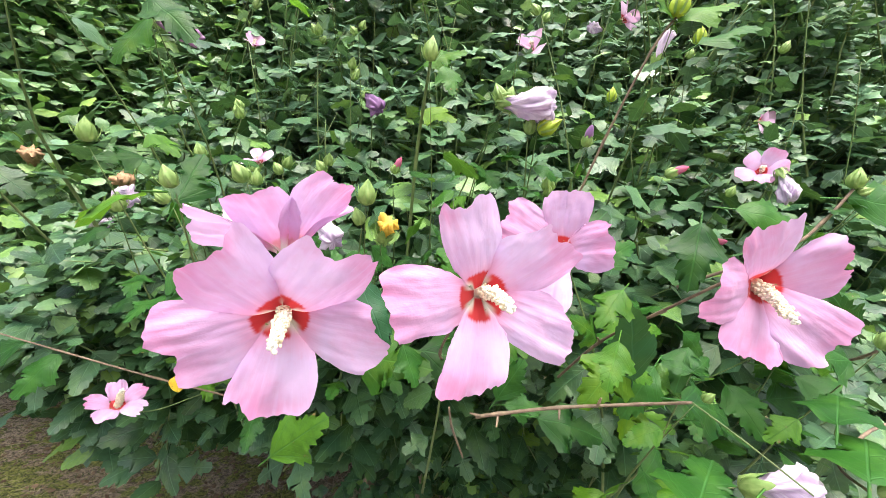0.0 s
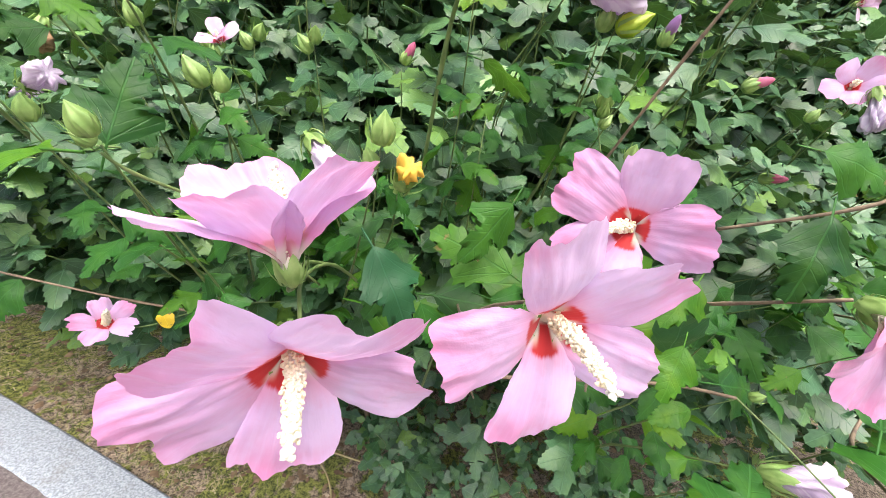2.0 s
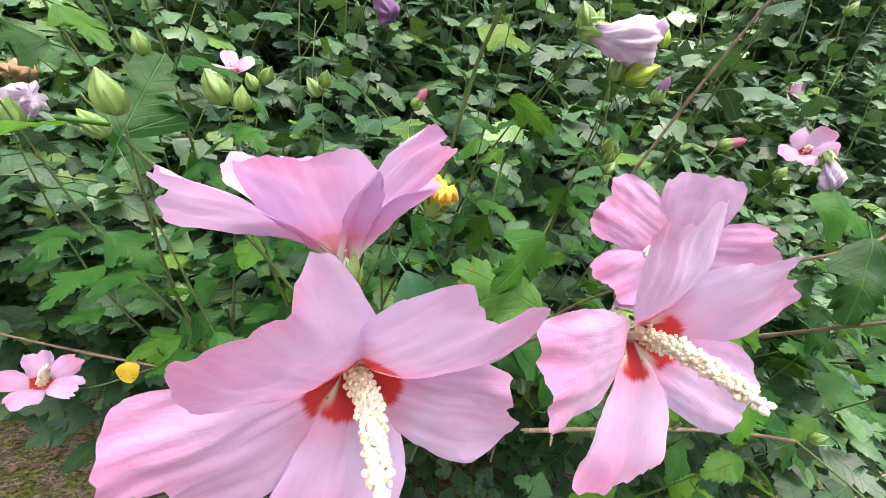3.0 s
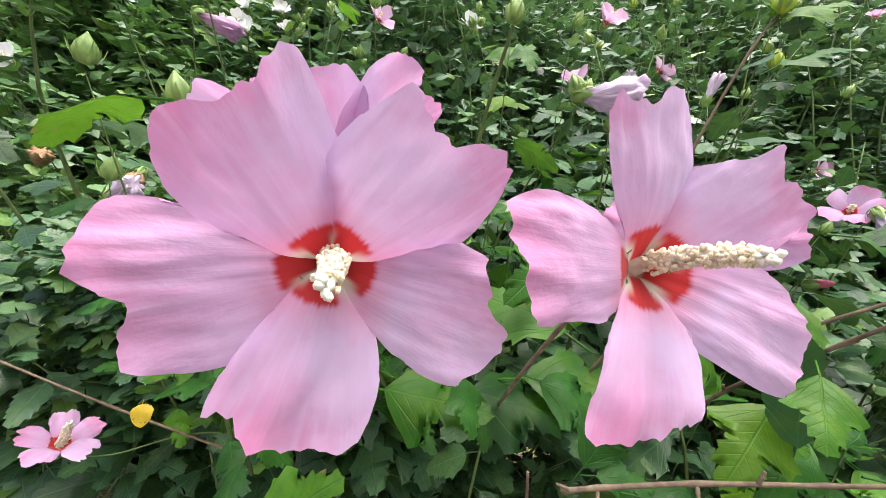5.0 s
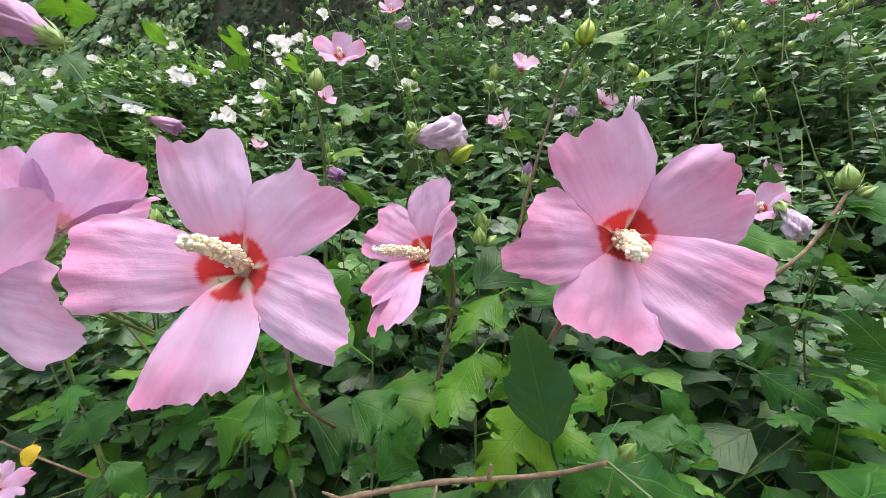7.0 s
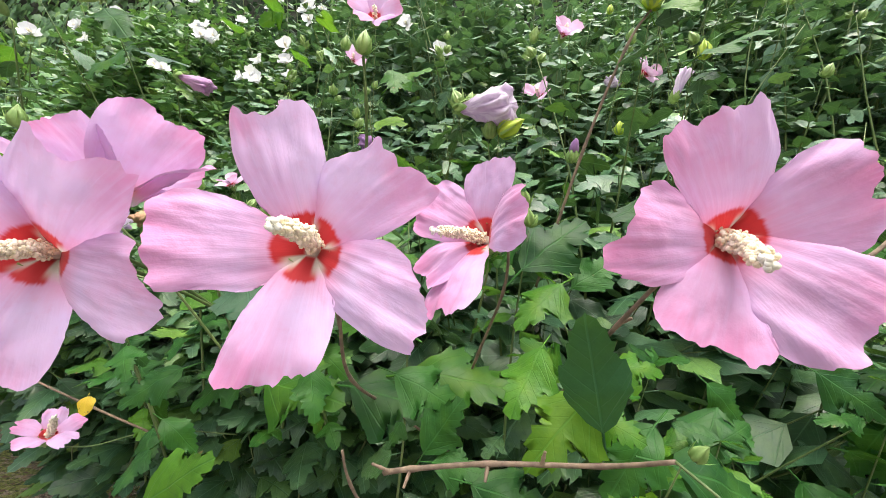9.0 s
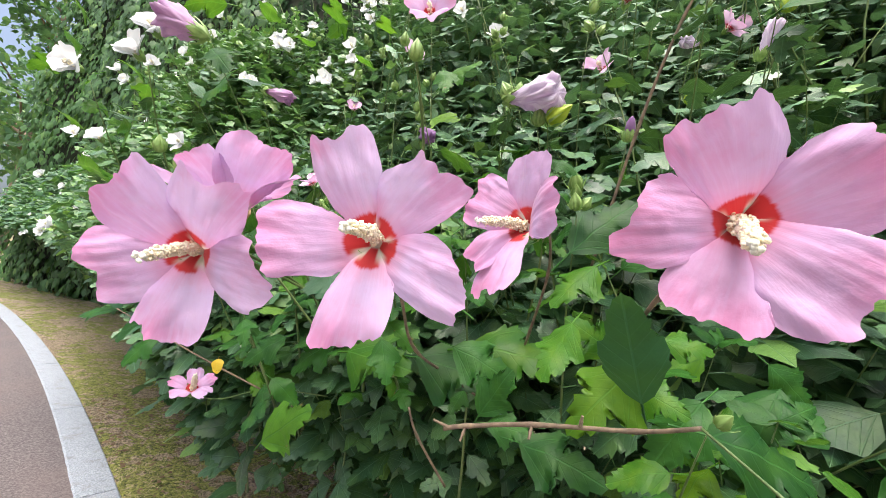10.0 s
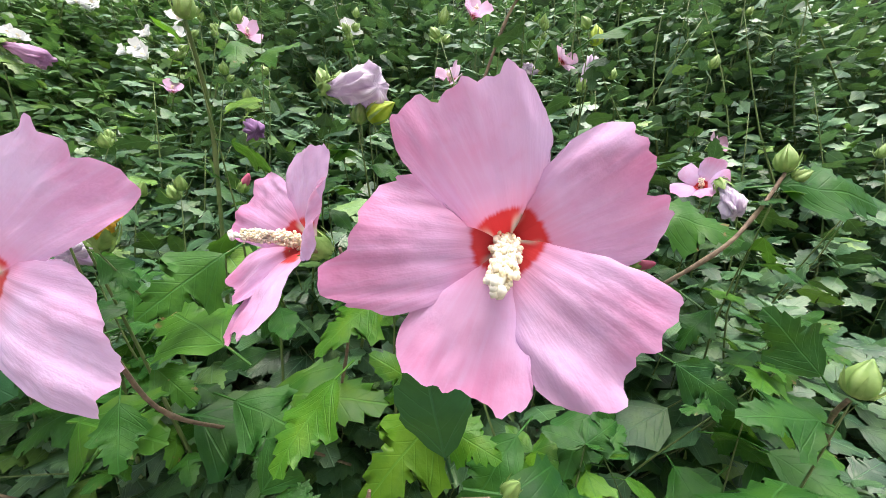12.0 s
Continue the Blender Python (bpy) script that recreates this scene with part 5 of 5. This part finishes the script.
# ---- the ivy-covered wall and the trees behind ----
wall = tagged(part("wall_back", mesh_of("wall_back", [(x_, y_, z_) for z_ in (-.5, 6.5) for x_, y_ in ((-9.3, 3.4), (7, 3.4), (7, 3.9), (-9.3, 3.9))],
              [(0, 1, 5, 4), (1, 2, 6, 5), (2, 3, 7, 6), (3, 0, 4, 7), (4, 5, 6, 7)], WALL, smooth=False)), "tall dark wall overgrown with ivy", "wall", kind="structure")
rows_ = []
for _ in range(13500):
    x_ = r.uniform(-4.2, 6.9)
    z_ = r.uniform(1.5 if x_ > -3.5 else 0, 6.4)
    bulge = .12 + .10 * math.sin(x_ * 2.3 + z_) + .08 * math.sin(x_ * 5 - z_ * 3)
    rows_.append(((x_, 3.36 - bulge * r.random(), z_), (r.gauss(0, .35), -.25, -1), (r.gauss(0, .4), -1, .15), r.uniform(.07, .13)))
tagged(part("ivy", leaf_cloud("ivy", rows_, SPARE_FORMS, IVY_SHADED)), "ivy leaves hanging over the wall, darkened as if in shade", "ivy", kind="stuff")
# ivy on the open end of the wall, its sunlight put into the leaf colour
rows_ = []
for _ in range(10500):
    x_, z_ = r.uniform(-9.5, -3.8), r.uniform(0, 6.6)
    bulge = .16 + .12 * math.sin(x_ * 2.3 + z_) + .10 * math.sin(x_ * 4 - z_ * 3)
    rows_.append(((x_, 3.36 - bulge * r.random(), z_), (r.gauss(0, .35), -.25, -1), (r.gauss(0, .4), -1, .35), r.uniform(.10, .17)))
tagged(part("creeper", leaf_cloud("creeper", rows_, SPARE_FORMS, IVY_SUNLIT)), "ivy covering the end of the wall, its green lightened for sunlight", "creeper", kind="stuff")


def tree(x_, y_, height, spread, seed):
    t = tagged(new("tree"), "leafy green tree in the hazy distance beyond the path", "tree", "distant trees")
    r = random.Random(seed)
    foot = Vector((x_, y_, slope(x_) - .1))
    top = foot + Vector((r.uniform(-.5, .5), 0, height * .8))
    line = rounded([foot, foot.lerp(top, .5) + Vector((.2, .1, 0)), top], 6)
    part("trunk", mesh_of("trunk", *tube(line, [.22 - .17 * i / (len(line) - 1) for i in range(len(line))], 10), BARK), t)
    rows_ = []
    for _ in range(16):
        a, h = r.uniform(0, 6.3), r.uniform(.3, 1)
        start = foot.lerp(top, h * .9)
        end = start + Vector((math.cos(a), math.sin(a), .35)) * spread * r.uniform(.4, 1) * (1.2 - h * .5)
        limb = rounded([start, start.lerp(end, .5) + Vector((0, 0, .2)), end], 4)
        part("limb", mesh_of("limb", *tube(limb, [.06 - .045 * i / (len(limb) - 1) for i in range(len(limb))], 6), BARK), t)
        for _ in range(170):
            p = start.lerp(end, r.uniform(.3, 1.1)) + Vector((r.gauss(0, .4), r.gauss(0, .4), r.gauss(0, .4)))
            rows_.append((tuple(p), (r.gauss(0, 1), r.gauss(0, 1), -.5), (r.gauss(0, .5), r.gauss(0, .5), 1), r.uniform(.16, .3)))
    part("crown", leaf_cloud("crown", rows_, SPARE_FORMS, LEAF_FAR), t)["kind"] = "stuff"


tree(-16, 5.5, 12, 3.4, 1)
tree(-22, 9.5, 14, 4.0, 2)
tree(-27, 4.0, 9, 3.0, 3)
tree(-20, -1.5, 9, 2.8, 4)

# ---- grass, straw and litter on the verge ----
r = random.Random(9)


def blades(name, n, material, label, length, lay):
    verts, faces = [], []
    for _ in range(n):
        x_ = -r.random() ** 1.3 * 5.5 + .9
        y_ = kerb_line(x_) + .01 + abs(r.gauss(0, .55))
        if y_ > kerb_line(x_) + 1.5 or noise.noise(Vector((x_ * 2.1, y_ * 2.1, 7))) < r.uniform(-.5, .25):
            continue
        z_ = lumps(x_, y_)
        a = r.uniform(0, 6.3)
        s, L = length * .05, length * r.uniform(.5, 1.2)
        d = Vector((math.cos(a), math.sin(a), 0))
        c = d.orthogonal().normalized() if abs(d.z) > .9 else Vector((-d.y, d.x, 0))
        p, up = Vector((x_, y_, z_)), Vector((0, 0, 1 - lay)) + d * (lay + .3)
        k = len(verts)
        verts += [p - c * s, p + c * s, p + up * L * .6 + c * s * .7, p + up * L * .6 - c * s * .7, p + up * L * .9 + d * L * .2]
        faces += [(k, k + 1, k + 2, k + 3), (k + 3, k + 2, k + 4)]
    tagged(part(name, mesh_of(name, verts, faces, material)), label, "grass", kind="stuff")


blades("grass", 30000, GRASS, "short patchy olive-green grass on the verge", .022, .45)
blades("straw", 16000, STRAW, "dry straw-coloured grass bits on the earth", .03, .92)
rows_ = []
for _ in range(2600):
    x_ = r.uniform(-2.6, .9)
    y_ = kerb_line(x_) + r.uniform(.02, 1.2)
    rows_.append(((x_, y_, lumps(x_, y_) + .006), (r.gauss(0, 1), r.gauss(0, 1), .1), (r.gauss(0, .3), r.gauss(0, .3), 1), r.uniform(.012, .03)))
tagged(part("leaf_litter", leaf_cloud("leaf_litter", rows_, ROUGH_FORMS, LITTER)), "small dead brown leaves scattered on the earth", "litter", kind="stuff")


def lying_twig(points):
    line = rounded([(x_, y_, lumps(x_, y_) + .008) for x_, y_ in points], 5)
    tagged(part("fallen_twig", mesh_of("fallen_twig", *tube(line, [.005 - .003 * i / (len(line) - 1) for i in range(len(line))], 6), STRAW)), "dry pale twig lying on the earth", "twig", "fallen twigs")


lying_twig([(-.42, 1.02), (-.34, .95), (-.24, .86), (-.19, .74)])
lying_twig([(-.36, .97), (-.22, .93), (-.10, .90)])
fallen = faded((-.075, .87, lumps(-.075, .87) + .012), (.3, -.4, .5), .045, .011, PETAL_WILT, "fallen pale flower lying on the earth", 40)
